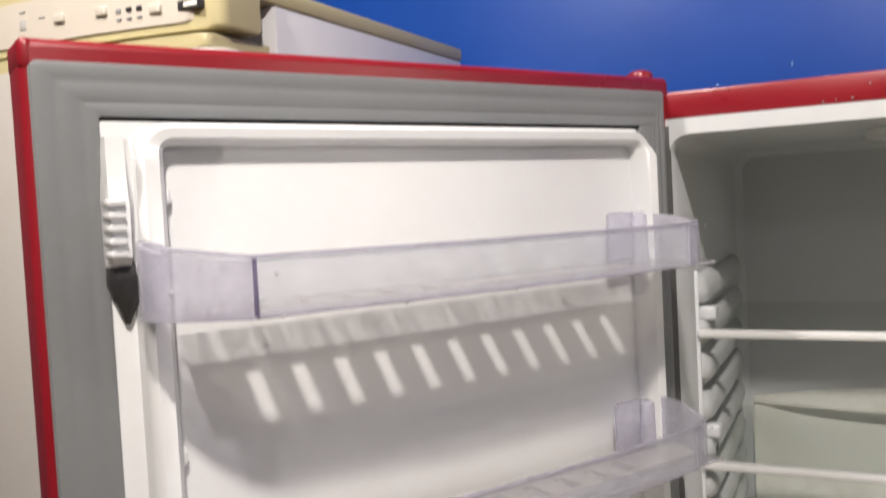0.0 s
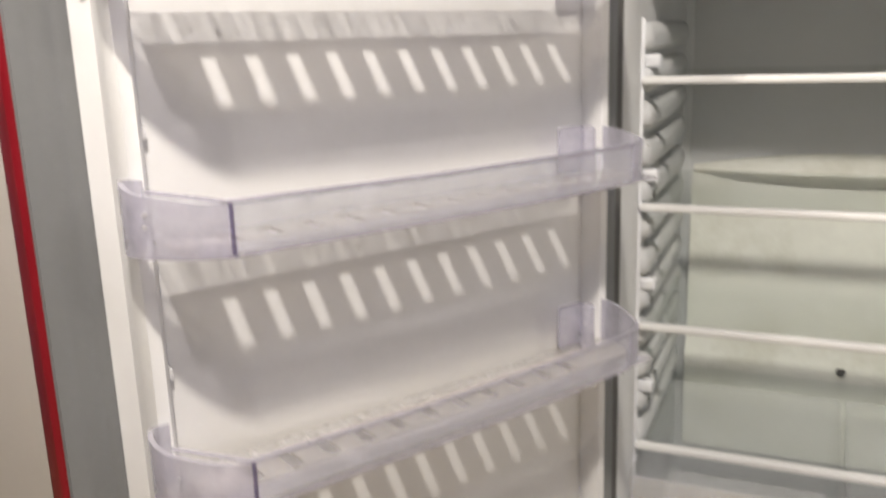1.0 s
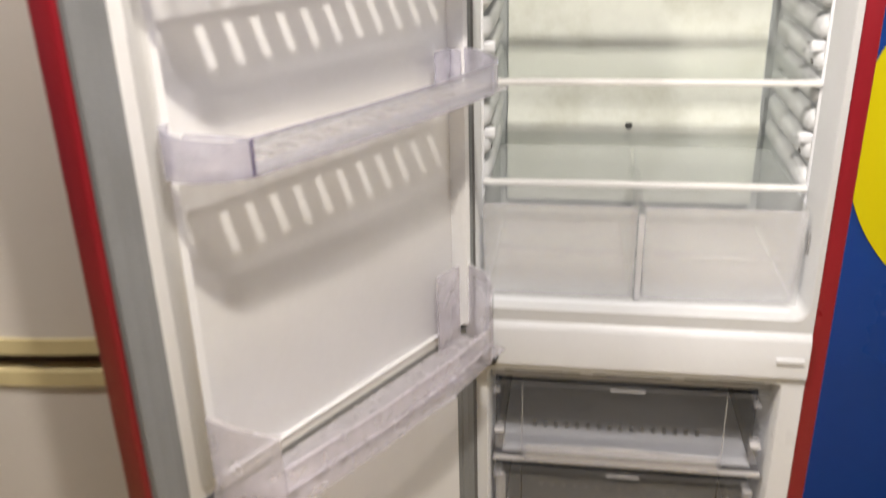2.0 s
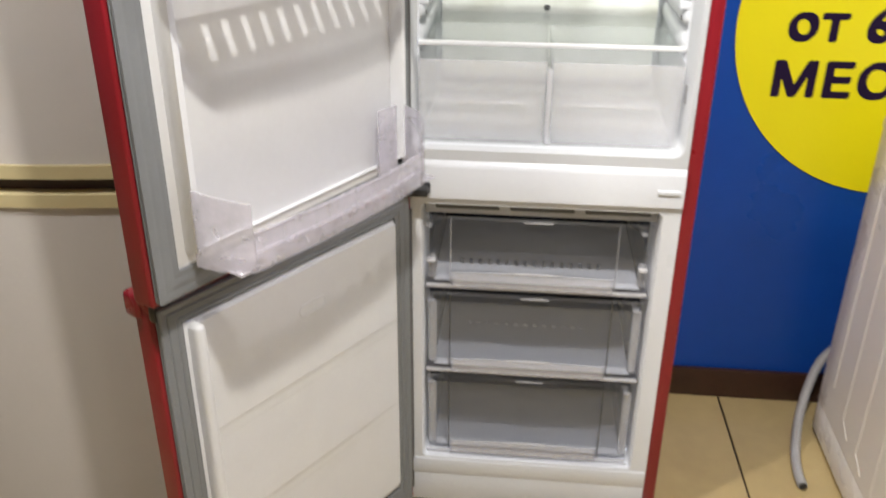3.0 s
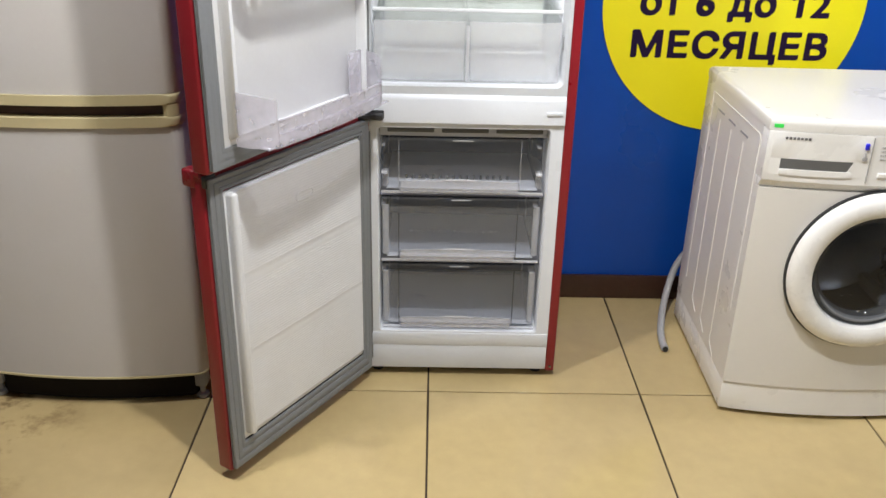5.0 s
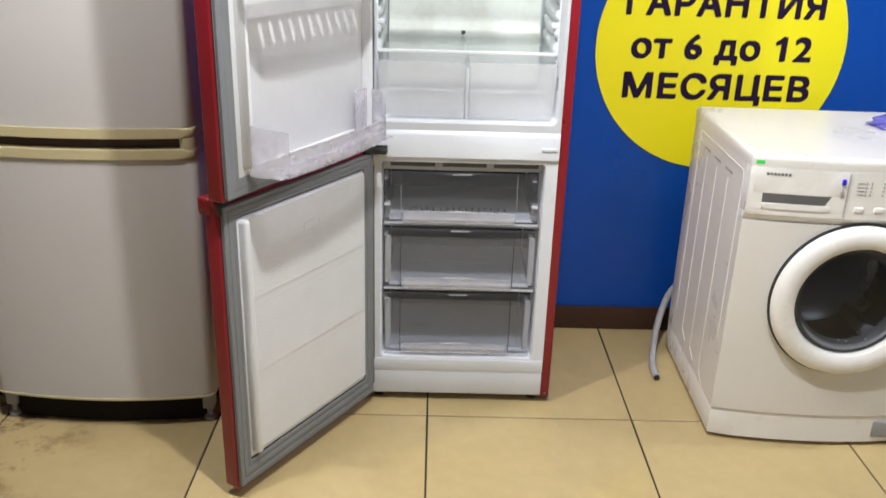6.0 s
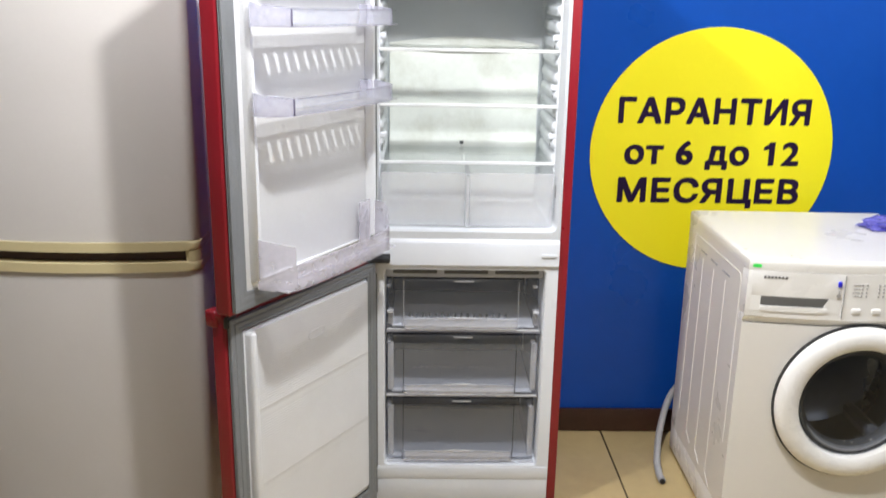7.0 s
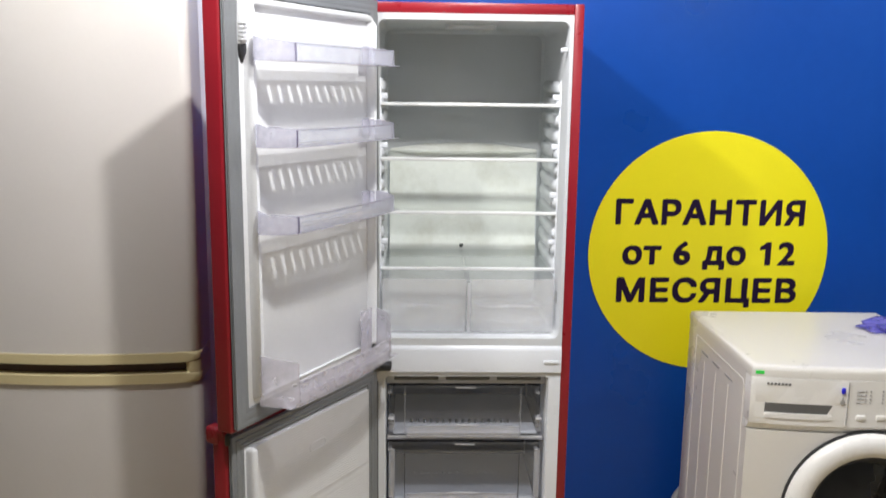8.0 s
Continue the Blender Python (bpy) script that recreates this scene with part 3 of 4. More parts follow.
for z0, z1, top in ((0.572, 0.638, 0.722), (0.369, 0.520, 0.5540), (0.156, 0.320, 0.3540)):
    x0, x1 = 0.050, 0.488
    drawer = part("freezer_drawer", open_box(x0, x1, 0.040, 0.36, z0, z1, 0.0025, 0.010), (HAZE if top < 0.6 else DRAWER), fridge, "clear plastic freezer drawer, empty", m=pose(-0.0155, 0, 0))
    # front panel with a folded rim
    panel = part("front_panel", slab(x0, x1, 0.022, 0.0245, z0, top, 0.001), DRAWER, drawer)
    for xx in (0.098, 0.424):
        part("edge_line", slab(xx - 0.0010, xx + 0.0010, 0.0195, 0.0225, z0 + 0.004, top - 0.006), (RAIL if top > 0.6 else EDGESHADE), panel)
    part("tray_floor", slab(x0 + 0.014, x1 - 0.014, 0.030, 0.345, z0 + 0.003, z0 + 0.006, 0.001), TRAY, drawer, "milky white drawer floor")
    part("bottom_rim", slab(x0, x1, 0.012, 0.021, z0 - 0.004, z0 + 0.003, 0.002), SIDEBAR, drawer)
    part("top_rim", slab(x0, x1, 0.013, 0.0225, top - 0.004, top + 0.001, 0.002, 3), DRAWER, drawer)
    # milky bead in place of the highlight at the rim's centre
    part("rim_glint", slab(0.240, 0.296, 0.0120, 0.0155, top - 0.0056, top - 0.0026, 0.0015, 3), MILKY, drawer, "milky bead added as a highlight on the rim")
    part("handle_bead", tube([(0.106, 0.008, z0 + 0.033), (0.18, 0.0055, z0 + 0.037), (0.26, 0.0045, z0 + 0.039), (0.34, 0.0055, z0 + 0.037), (0.416, 0.008, z0 + 0.033)], 0.0020, 8), CRISPER, drawer)
    b = strip([(0.100, 0.022, z0 + 0.006, z0 + 0.030), (0.106, 0.008, z0 + 0.006, z0 + 0.032), (0.18, 0.006, z0 + 0.006, z0 + 0.036), (0.26, 0.005, z0 + 0.006, z0 + 0.038),
               (0.34, 0.006, z0 + 0.006, z0 + 0.036), (0.416, 0.008, z0 + 0.006, z0 + 0.032), (0.422, 0.022, z0 + 0.006, z0 + 0.030)], 0.003)
    slab(0.102, 0.420, 0.006, 0.022, z0 + 0.003, z0 + 0.007, 0.001, bm=b)
    part("handle", b, RAIL, drawer, "moulded clear pull lip")
    # short milky tube imitates the gloss highlight on the lip
    part("handle_glint", tube([(0.215, 0.0040, z0 + 0.0385), (0.24, 0.0030, z0 + 0.040), (0.285, 0.0030, z0 + 0.040), (0.31, 0.0040, z0 + 0.0385)], [0.0008, 0.0026, 0.0026, 0.0008], 8), MILKY, drawer, "milky crest added as a highlight on the pull lip")
    for xx in (0.112, 0.195, 0.28, 0.37):
        part("lip_stud", slab(xx, xx + 0.008, 0.009, 0.014, z0 - 0.001, z0 + 0.004, 0.0015), MILKY, drawer)
    for xx in (x0 + 0.002, x1 - 0.020):
        part("side_rail", slab(xx, xx + 0.018, 0.029, 0.040, z0 + 0.008, (top - 0.026 if top < 0.6 else z0 + 0.060), 0.006, 3), (SIDEBAR if top < 0.6 else RAIL), drawer)
        if top > 0.6:
            part("side_tab", slab(xx - 0.001, xx + 0.016, 0.014, 0.030, z0 + 0.050, z0 + 0.056, 0.002), MILKY, drawer)
        part("runner", slab(xx - 0.003, xx + 0.010, 0.016, 0.05, top - 0.024, top - 0.019, 0.002), RAIL, drawer)
    if top > 0.4:
        for i in range(13 if top < 0.6 else 16):
            if top < 0.6:
                part("floor_vent", slab(0.122 + i * 0.0215, 0.132 + i * 0.0215, 0.20, 0.208, z0 + 0.004, z0 + 0.011, 0.003), MILKY, drawer)
            else:
                part("floor_tooth", slab(0.112 + i * 0.0188, 0.120 + i * 0.0188, 0.104, 0.110, z0 + 0.004, z0 + 0.018, 0.003), SHADEDARK, drawer, "dark upright tooth")


# ---- doors; local axes: x from hinge to free edge, y towards the food side, z up ----
D0, D1 = -0.025, 0.018


def door_shell(name, z0, z1, s1, angle, label, top=0.010, slim=0.0, low=0.0, groove=0.0006):
    shell = part(name, slab(-0.013, s1, D0, D1, z0, z1, 0.0065, 4), RED, fridge, label, m=pose(-0.0125, 0.003, 0, 0, 0, -angle))
    o = (0.011, s1 - 0.003, z0 + 0.008, z1 - top)
    def layer(inset, width, y0, y1, soft, slim=0.0):
        q = (o[0] + inset, o[1] - inset, o[2] + inset, o[3] - inset)
        return frame_ring(q, (width - slim, width - 0.0025, width + low, width - 0.007), 0.004, [(0, y0), (0, y1 - soft), (0.05, y1), (0.28, y1 - soft * 0.3), (0.34, y1 - soft * 1.4), (0.40, y1), (0.68, y1), (0.74, y1 - soft * 1.5), (0.79, y1 - soft * 0.3), (0.94, y1), (1, y1 - soft), (1, y0)])
    # black layers stand in for the shaded gaps beside and between the lips
    part("gasket_gap_shade", layer(0.004, 0.042, D1 - 0.001, D1 + 0.0035, 0.0), BLACK, shell)
    part("gasket_lip", layer(0.001, 0.036, D1 + 0.0036, D1 + 0.0066, 0.001, slim), GASKET, shell)
    part("gasket_slit_shade", layer(0.004, 0.032, D1 + 0.0067, D1 + 0.0085, 0.0), BLACK, shell)
    part("gasket", layer(0.001, 0.041, D1 + 0.0086, D1 + 0.0135, groove, slim), GASKET, shell, "grey rubber door gasket")
    part("end_cap", slab(s1 - 0.010, s1 + 0.0003, D0 - 0.0003, D1 + 0.0003, z1 - 0.022, z1 + 0.0003, 0.005, 3), RED, shell, "red plastic corner cap")
    # dark strip painted in place of the shaded gap by the hinge
    part("hinge_gap_shade", slab(-0.0085, 0.0125, D1 - 0.003, D1 + 0.003, z0 + 0.03, z1 - 0.05, 0.001), SHADEDARK, shell, "dark strip added for the shaded gap at the hinge side")
    return shell


UA, LA = 118.9, 122.2
up = door_shell("upper_door", 0.801, 1.772, 0.589, UA, "red upper door, wide open, white lining with clear racks", 0.016, 0.023)
low = door_shell("lower_door", 0.030, 0.794, 0.572, LA, "red lower door, wide open, ribbed white lining", low=0.020, groove=0.0016)

# upper door lining: plate, raised dyke with a sunken field
RECESS, RIDGE = 0.029, 0.052
b = slab(0.049, 0.547, D1 + 0.0036, RECESS, 0.845, 1.7185, 0.002)
frame_ring((0.044, 0.531, 0.848, 1.7170), (0.018, 0.022, 0.022, 0.0155), 0.028, [(0, RECESS - 0.002), (0.06, RIDGE - 0.006), (0.25, RIDGE), (0.7, RIDGE), (0.9, RIDGE - 0.006), (1, RECESS - 0.002)], bm=b, k=6)
for v in b.verts:
    # the rim is lower along the top
    if v.co.y > RECESS + 0.002 and v.co.z > 1.690:
        v.co.y -= 0.32 * (v.co.y - RECESS) * min((v.co.z - 1.690) / 0.012, 1.0)
    # and lowest along the foot
    if v.co.y > RECESS + 0.002 and v.co.z < 0.872:
        v.co.y -= 0.93 * (v.co.y - RECESS) * min((0.872 - v.co.z) / 0.006, 1.0)
lining = part("door_lining", b, DOORWHITE, up, "white plastic lining with raised rim")
for z in (1.676, 1.500, 1.320, 0.975):
    for s in (0.058, 0.508):
        b = slab(s - 0.003, s + 0.003, RECESS - 0.001, RECESS + 0.008, z - 0.013, z - 0.002, 0.002)
        part("rack_lug", b, DOORWHITE, up)
# ribbed stop with a dark pointed tip
b = loops([[(x + dx, RECESS + dy, z) for x, dy in ((0.5325, -0.001), (0.5345, y), (0.5465, y), (0.5500, -0.001))] for z, y, dx in ((1.624, 0.010, 0), (1.630, 0.015, 0), (1.664, 0.016, 0), (1.671, 0.013, 0), (1.684, 0.008, -0.001), (1.708, 0.004, -0.002))])
stop = part("door_stop", b, DOORWHITE, up, "ribbed white plastic stop")
for i in range(5):
    part("rib", slab(0.5380, 0.5490, RECESS, RECESS + 0.0205, 1.630 + i * 0.0082, 1.634 + i * 0.0082, 0.0012), DOORWHITE, stop)
part("stop_groove", loops([[(x, RECESS + dy, z) for x, dy in ((0.5285, -0.001), (0.5300, y), (0.5320, y), (0.5335, -0.001))] for z, y in ((1.612, 0.010), (1.69, 0.020), (1.706, 0.012))]), DOORWHITE, stop)
b = loops([[(0.5372 + dx * w, RECESS + dy * 0.012 * (0.3 + 0.7 * w / 0.013), z) for dx, dy in ((-1, 0), (-0.9, 0.7), (-0.4, 1), (0.4, 1), (0.9, 0.7), (1, 0), (0.5, -0.1), (-0.5, -0.1))]
           for z, w in ((1.629, 0.007), (1.623, 0.0118), (1.612, 0.0122), (1.601, 0.0080), (1.586, 0.0016))])
# grey patch that covers the black layers on the upper hinge side
part("gasket_patch", slab(0.028, 0.047, D1 + 0.006, D1 + 0.0132, 1.600, 1.722, 0.002), GASKET, up)
part("stop_tip", b, DARKPLASTIC, up, "dark grey pointed tip")
b = turned(lathe([(0.013, 0), (0.014, 0.004), (0.012, 0.010), (0.006, 0.013)], 20), pose(0.008, -0.002, 1.768, 90))
part("hinge_cap", b, RED, up, "red plastic hinge cap")


def sheet(xs, ys, z, t, hole, bm):
    """A flat sheet of thickness t over a grid, without the cells that hole() names."""
    b = bmesh.new()
    vs = {}

    def at(i, j, k):
        if (i, j, k) not in vs:
            vs[i, j, k] = b.verts.new((xs[i], ys[j], z + t * k))
        return vs[i, j, k]
    solid = {(i, j) for i in range(len(xs) - 1) for j in range(len(ys) - 1) if not hole(i, j)}
    for i, j in solid:
        q = [(i, j), (i + 1, j), (i + 1, j + 1), (i, j + 1)]
        b.faces.new([at(*p, 0) for p in q[::-1]])
        b.faces.new([at(*p, 1) for p in q])
        for n, (di, dj) in enumerate(((0, -1), (1, 0), (0, 1), (-1, 0))):
            if (i + di, j + dj) not in solid:
                p, r = q[n], q[(n + 1) % 4]
                b.faces.new((at(*p, 0), at(*r, 0), at(*r, 1), at(*p, 1)))
    return join(bm, b)


def rack(z, rise, slots):
    """A clear door rack: slotted floor, front wall with slanted corners, taller ends."""
    t = 0.0028
    f = 0.129
    b = strip([(0.488, f, z, z + rise), (0.34, f + 0.004, z, z + rise), (0.20, f + 0.003, z, z + rise), (0.098, f - 0.004, z, z + rise)], t)
    # bead along the upper rim
    tube([(0.529, 0.088, z + rise + 0.008), (0.490, 0.1285, z + rise + 0.001), (0.34, f + 0.004, z + rise), (0.20, f + 0.003, z + rise), (0.098, f - 0.004, z + rise), (0.074, 0.115, z + rise + 0.002)], 0.0022, 6, bm=b)
    xs, ys = [0.056], [0.062, 0.068, 0.096, 0.100]
    if slots:
        for i in range(11):
            c = 0.1405 + i * 0.033
            xs += [c - 0.0058, c + 0.0058]
    xs.append(0.512)
    return b, sheet(xs, ys, z, t, (lambda i, j: slots and i % 2 == 1 and j == 1), None)


for z in (1.591, 1.416, 1.2355):
    wall_mesh, floor_mesh = rack(z, 0.035, True)
    holder = part("door_rack", wall_mesh, BIN, up, "clear lilac plastic rack with slotted floor")
    for up_, path in ((0.0362, [(0.529, 0.0905, 0.0075), (0.490, 0.1310, 0.001), (0.34, 0.1355, 0.0), (0.20, 0.1345, 0.0), (0.098, 0.1275, 0.0), (0.076, 0.1185, 0.002)]),
                      (0.0006, [(0.534, 0.0915, 0.0), (0.490, 0.1302, 0.0), (0.34, 0.1347, 0.0), (0.20, 0.1337, 0.0), (0.098, 0.1267, 0.0), (0.070, 0.110, 0.0)])):
        part("rim_line", tube([(px, py, z + up_ + pz) for px, py, pz in path], 0.0010, 6), RIMLINE, holder, "thin violet moulded rim")
    part("corner_edge", slab(0.4870, 0.4886, 0.1260, 0.1322, z + 0.001, z + 0.036, 0.0008), EDGE, holder, "violet moulded edge")
    part("front_step", slab(0.062, 0.502, 0.1002, 0.126, z, z + 0.0026, 0.0008), CLEARBIN, holder)
    part("rack_floor", floor_mesh, BINFLOOR, holder, "slotted rack floor")
    part("floor_ledge", slab(0.056, 0.512, 0.0445, 0.0618, z, z + 0.0026, 0.0008), LEDGE, holder, "clear ledge at the back of the rack, streaked to imitate caustics")
    h = z + 0.035
    plan = spline([(0.516, 0.048, 0.010), (0.533, 0.060, 0.014), (0.538, 0.074, 0.012), (0.534, 0.090, 0.007), (0.520, 0.1085, 0.004), (0.504, 0.1225, 0.001), (0.4895, 0.1285, 0.0)], 4)
    b = strip([(q.x, q.y, z, h + q.z) for q in plan], 0.0036)
    part("rack_end", b, BINEND, holder, "thick rounded lilac end")
    plan = spline([(0.0965, 0.1245, 0.0), (0.079, 0.119, 0.0), (0.068, 0.108, 0.003), (0.054, 0.072, 0.008), (0.054, 0.048, 0.010)], 4)
    b = strip([(q.x, q.y, z, h + q.z) for q in plan], 0.0034)
    slab(0.082, 0.116, 0.048, 0.0515, z + 0.004, h + 0.013, 0.003, bm=b)
    tube([(0.083, 0.058, z + 0.002), (0.083, 0.058, h + 0.010), (0.083, 0.058, h + 0.013)], [0.008, 0.007, 0.003], 10, bm=b)
    part("rack_end", b, BINEND, holder, "thick rounded lilac end")
    rng = random.Random(int(z * 1000))
    b = bmesh.new()
    # bright beads for drops, also added as glints on the plastic
    for k in range(64):
        q = rng.random()
        if k < 20:
            px, py, pz = 0.490 + 0.045 * rng.random(), 0.0, z + 0.004 + 0.032 * rng.random()
            py = 0.1295 - (px - 0.490) * 0.75
        elif k < 50:
            px, py, pz = 0.07 + 0.42 * q, 0.131 + 0.002 * rng.random(), z + rng.choice((0.0, 0.001, 0.034, 0.005 + 0.028 * rng.random()))
        else:
            px, py, pz = 0.07 + 0.42 * q, 0.047 + 0.012 * rng.random(), z + 0.003
        r = 0.0006 + 0.0013 * rng.random() ** 2
        c = bmesh.new()
        bmesh.ops.create_icosphere(c, subdivisions=1, radius=r)
        join(b, turned(c, Matrix.Translation((px, py, pz)) @ Matrix.Diagonal((1.4, 0.8, 1.0, 1))))
    tagged(part("drops_and_glints", b, DROPGLINT, holder), "small bright drops and added glints", kind="stuff")
    b = loops([[(x, y, zz) for y, zz in ((RECESS - 0.001, z - 0.030), (RECESS + 0.006, z - 0.022), (0.047, z - 0.001), (RECESS - 0.001, z - 0.001))] for x in (0.512, 0.519)])
    part("rack_lug", b, DOORWHITE, up)
# deep bottle rack
z = 0.853
b = strip([(0.526, 0.046, z, z + 0.114), (0.520, 0.085, z, z + 0.110), (0.503, 0.118, z, z + 0.104), (0.492, 0.127, z, z + 0.100)], 0.003)
strip([(0.492, 0.127, z, z + 0.058), (0.34, 0.134, z, z + 0.056), (0.20, 0.133, z, z + 0.056), (0.100, 0.124, z, z + 0.056), (0.072, 0.106, z, z + 0.058)], 0.003, bm=b)
strip([(0.104, 0.125, z, z + 0.094), (0.068, 0.104, z, z + 0.102), (0.053, 0.080, z, z + 0.110), (0.052, 0.046, z, z + 0.116)], 0.003, bm=b)
slab(0.074, 0.124, 0.048, 0.051, z + 0.004, z + 0.121, 0.003, bm=b)
tube([(0.492, 0.128, z + 0.058), (0.34, 0.135, z + 0.056), (0.20, 0.134, z + 0.056), (0.100, 0.125, z + 0.056)], 0.0025, 6, bm=b)
tube([(0.492, 0.129, z + 0.030), (0.34, 0.137, z + 0.029), (0.20, 0.136, z + 0.029), (0.100, 0.126, z + 0.030)], 0.002, 6, bm=b)
xs = [0.062]
for i in range(10):
    xs += [0.100 + i * 0.040, 0.116 + i * 0.040]
sheet(xs + [0.516], [0.046, 0.104, 0.116, 0.122], z, 0.003, lambda i, j: i % 2 == 1 and j == 1, b)
part("bottle_rack", b, BOTTLE, up, "deep clear plastic bottle rack")

# lower door lining: upright bar and ribbed fields between smooth bands
b = slab(0.050, 0.5325, D1 + 0.0036, 0.027, 0.104, 0.744, 0.002)
part("door_lining", b, DOORWHITE, low, "white plastic lining")
b = bmesh.new()
prof = [(0.024, 0.118)]
z = 0.120
while z < 0.734:
    smooth_band = 0.305 < z < 0.332 or 0.506 < z < 0.532
    if smooth_band:
        prof.append((0.0336, z))
        z += 0.013
    else:
        prof += [(0.0333, z), (0.0338, z + 0.0012), (0.0338, z + 0.0032), (0.0333, z + 0.0048)]
        z += 0.0066
prof.append((0.024, 0.740))
lo = [b.verts.new((0.056, y, zz)) for y, zz in prof]
hi = [b.verts.new((0.503, y, zz)) for y, zz in prof]
for i in range(len(prof) - 1):
    b.faces.new((lo[i], lo[i + 1], hi[i + 1], hi[i]))
b.faces.new((lo[0], hi[0], hi[-1], lo[-1]))
b.faces.new(lo)
b.faces.new(hi[::-1])
part("ribbed_field", b, DOORWHITE, low, "fine horizontal ribs")
part("upright_bar", slab(0.502, 0.522, 0.022, 0.050, 0.118, 0.740, 0.008, 3), DOORWHITE, low, "raised white upright bar")
part("oval_mark", turned(frame_ring((-0.032, 0.032, -0.012, 0.012), 0.0035, 0.012, [(0, 0), (0.2, 0.001), (0.8, 0.001), (1, 0)]), pose(0.275, 0.0342, 0.662)), DOORWHITE, low)
b = slab(0.546, 0.578, -0.040, -0.004, 0.759, 0.7995, 0.007, 3)
slab(0.550, 0.576, -0.020, 0.012, 0.783, 0.7985, 0.005, bm=b)
part("grip_cap", b, RED, low, "red plastic grip end")
part("corner_pad", slab(0.540, 0.572, 0.010, 0.026, 0.761, 0.791, 0.005), DARKPLASTIC, low)


# ---- old white refrigerator ----
old = thing("refrigerator", "old off-white two-door refrigerator with cream handles, doors shut", "refrigerator")
OX0, OX1 = -1.052, -0.436
OXC, OHW = (OX0 + OX1) / 2, (OX1 - OX0) / 2


def arc(x):
    return -0.190 + 0.034 * ((x - OXC) / OHW) ** 2


def bow(inset=0.0, back=0.02, k=20, x_in=0.0, r=0.026):
    """Plan outline with a gently bowed front and rounded corners."""
    a, c = OX0 + x_in, OX1 - x_in
    y0 = arc(a + r) + inset
    pts = []
    for i in range(6):
        t = radians(90 * i / 6)
        pts.append((a + r - r * math.cos(t), y0 + r - r * math.sin(t)))
    for i in range(k + 1):
        x = a + r + (c - a - 2 * r) * i / k
        pts.append((x, arc(x) + inset))
    for i in range(1, 7):
        t = radians(90 * i / 6)
        pts.append((c - r + r * math.sin(t), y0 + r - r * math.cos(t)))
    return pts + [(c, back), (a, back)]


b = slab(OX0 + 0.002, OX1 - 0.0012, -0.046, 0.472, 0.06, 1.903, 0.004)
part("cabinet", b, SIDE, old, "pale grey-white enamelled cabinet")
body = part("lower_door", prism(bow(back=-0.050), 0.100, 0.7955, 0.004), OFFWHITE, old, "bowed off-white lower door")
part("upper_door", prism(bow(back=-0.050), 0.8755, 1.8395, 0.004), OFFWHITE, old, "bowed off-white upper door")
part("lower_trim", prism(bow(inset=-0.003, back=-0.050), 0.094, 0.0995, 0.002), CREAM, old)
part("top_trim", prism(bow(inset=0.002, back=-0.050, x_in=0.010, r=0.012), 1.840, 1.8550, 0.0015), COVER, old)
b = prism(bow(inset=-0.006, back=-0.050), 0.796, 0.821, 0.006, 3)
part("lower_handle", b, CREAM, old, "cream plastic handle strip")
b = prism(bow(inset=-0.006, back=-0.050), 0.850, 0.875, 0.006, 3)
part("upper_handle", b, CREAM, old, "cream plastic handle strip")
part("handle_gap", prism(bow(inset=0.022, back=-0.050, x_in=0.01), 0.821, 0.850), BASEBOARD, old)
part("gap_end", prism([(-0.472, -0.050), (-0.472, arc(-0.472) + 0.004)] + [p for p in bow(inset=-0.004, back=-0.050) if p[0] > -0.468], 0.8205, 0.8505), CREAM, old)
part("base", prism(bow(inset=0.036, back=0.10, x_in=0.030), 0.007, 0.093, 0.003), SHADEDBASE, old, "recessed base with its shade in near-black")
for x in (OX0 + 0.026, OX1 - 0.026):
    b = slab(x - 0.016, x + 0.016, -0.140, -0.100, 0.040, 0.092, 0.004)
    turned_foot = turned(lathe([(0.015, 0), (0.017, 0.004), (0.017, 0.012), (0.008, 0.016), (0.007, 0.045)], 16), pose(x, -0.126, 0.0015, 90))
    part("foot_bracket", join(b, turned_foot), GREYPLASTIC, old, "grey bracket with a levelling foot")
b = prism(bow(inset=0.010, back=-0.080, x_in=-0.003, r=0.018), 1.861, 1.938, 0.005, 3)
slab(OX0, OX1, -0.078, 0.476, 1.9035, 1.925, 0.005, bm=b)
cap = part("top_cover", b, COVER, old, "cream plastic top cover with control panel")
b = prism(bow(inset=0.0075, back=-0.10, x_in=0.028, r=0.012), 1.870, 1.921, 0.004)
part("control_panel", b, OLDPANEL, old, "pale control panel")


def on_bow(x, out=0.0):
    return arc(x) + 0.0075 - out


for x, z in ((-0.644, 1.894), (-0.583, 1.8935), (-0.5115, 1.888)):
    b = slab(-0.0080, 0.0080, -0.0040, 0.004, -0.0052, 0.0052, 0.002, 3)
    part("slider_knob", turned(b, pose(x, on_bow(x), z)), OLDPANEL, old, "pale slider knob")
for i in range(3):
    for j in range(2):
        x = -0.5635 + i * 0.0138
        part("indicator", slab(x, x + 0.0070, on_bow(x) - 0.0012, on_bow(x) + 0.006, (1.8890, 1.8805)[j], (1.8940, 1.8830)[j], 0.0005), (GREYPLASTIC, DARKPLASTIC)[j == 0 and i > 0], old)
part("badge", slab(-0.4835, -0.4535, on_bow(-0.4835) - 0.0015, -0.120, 1.8825, 1.8930, 0.001), DARKPLASTIC, old, "small dark badge")
part("badge_plate", slab(-0.4745, -0.4555, on_bow(-0.4835) - 0.0021, -0.140, 1.8850, 1.8905, 0.0005), PANEL, old)
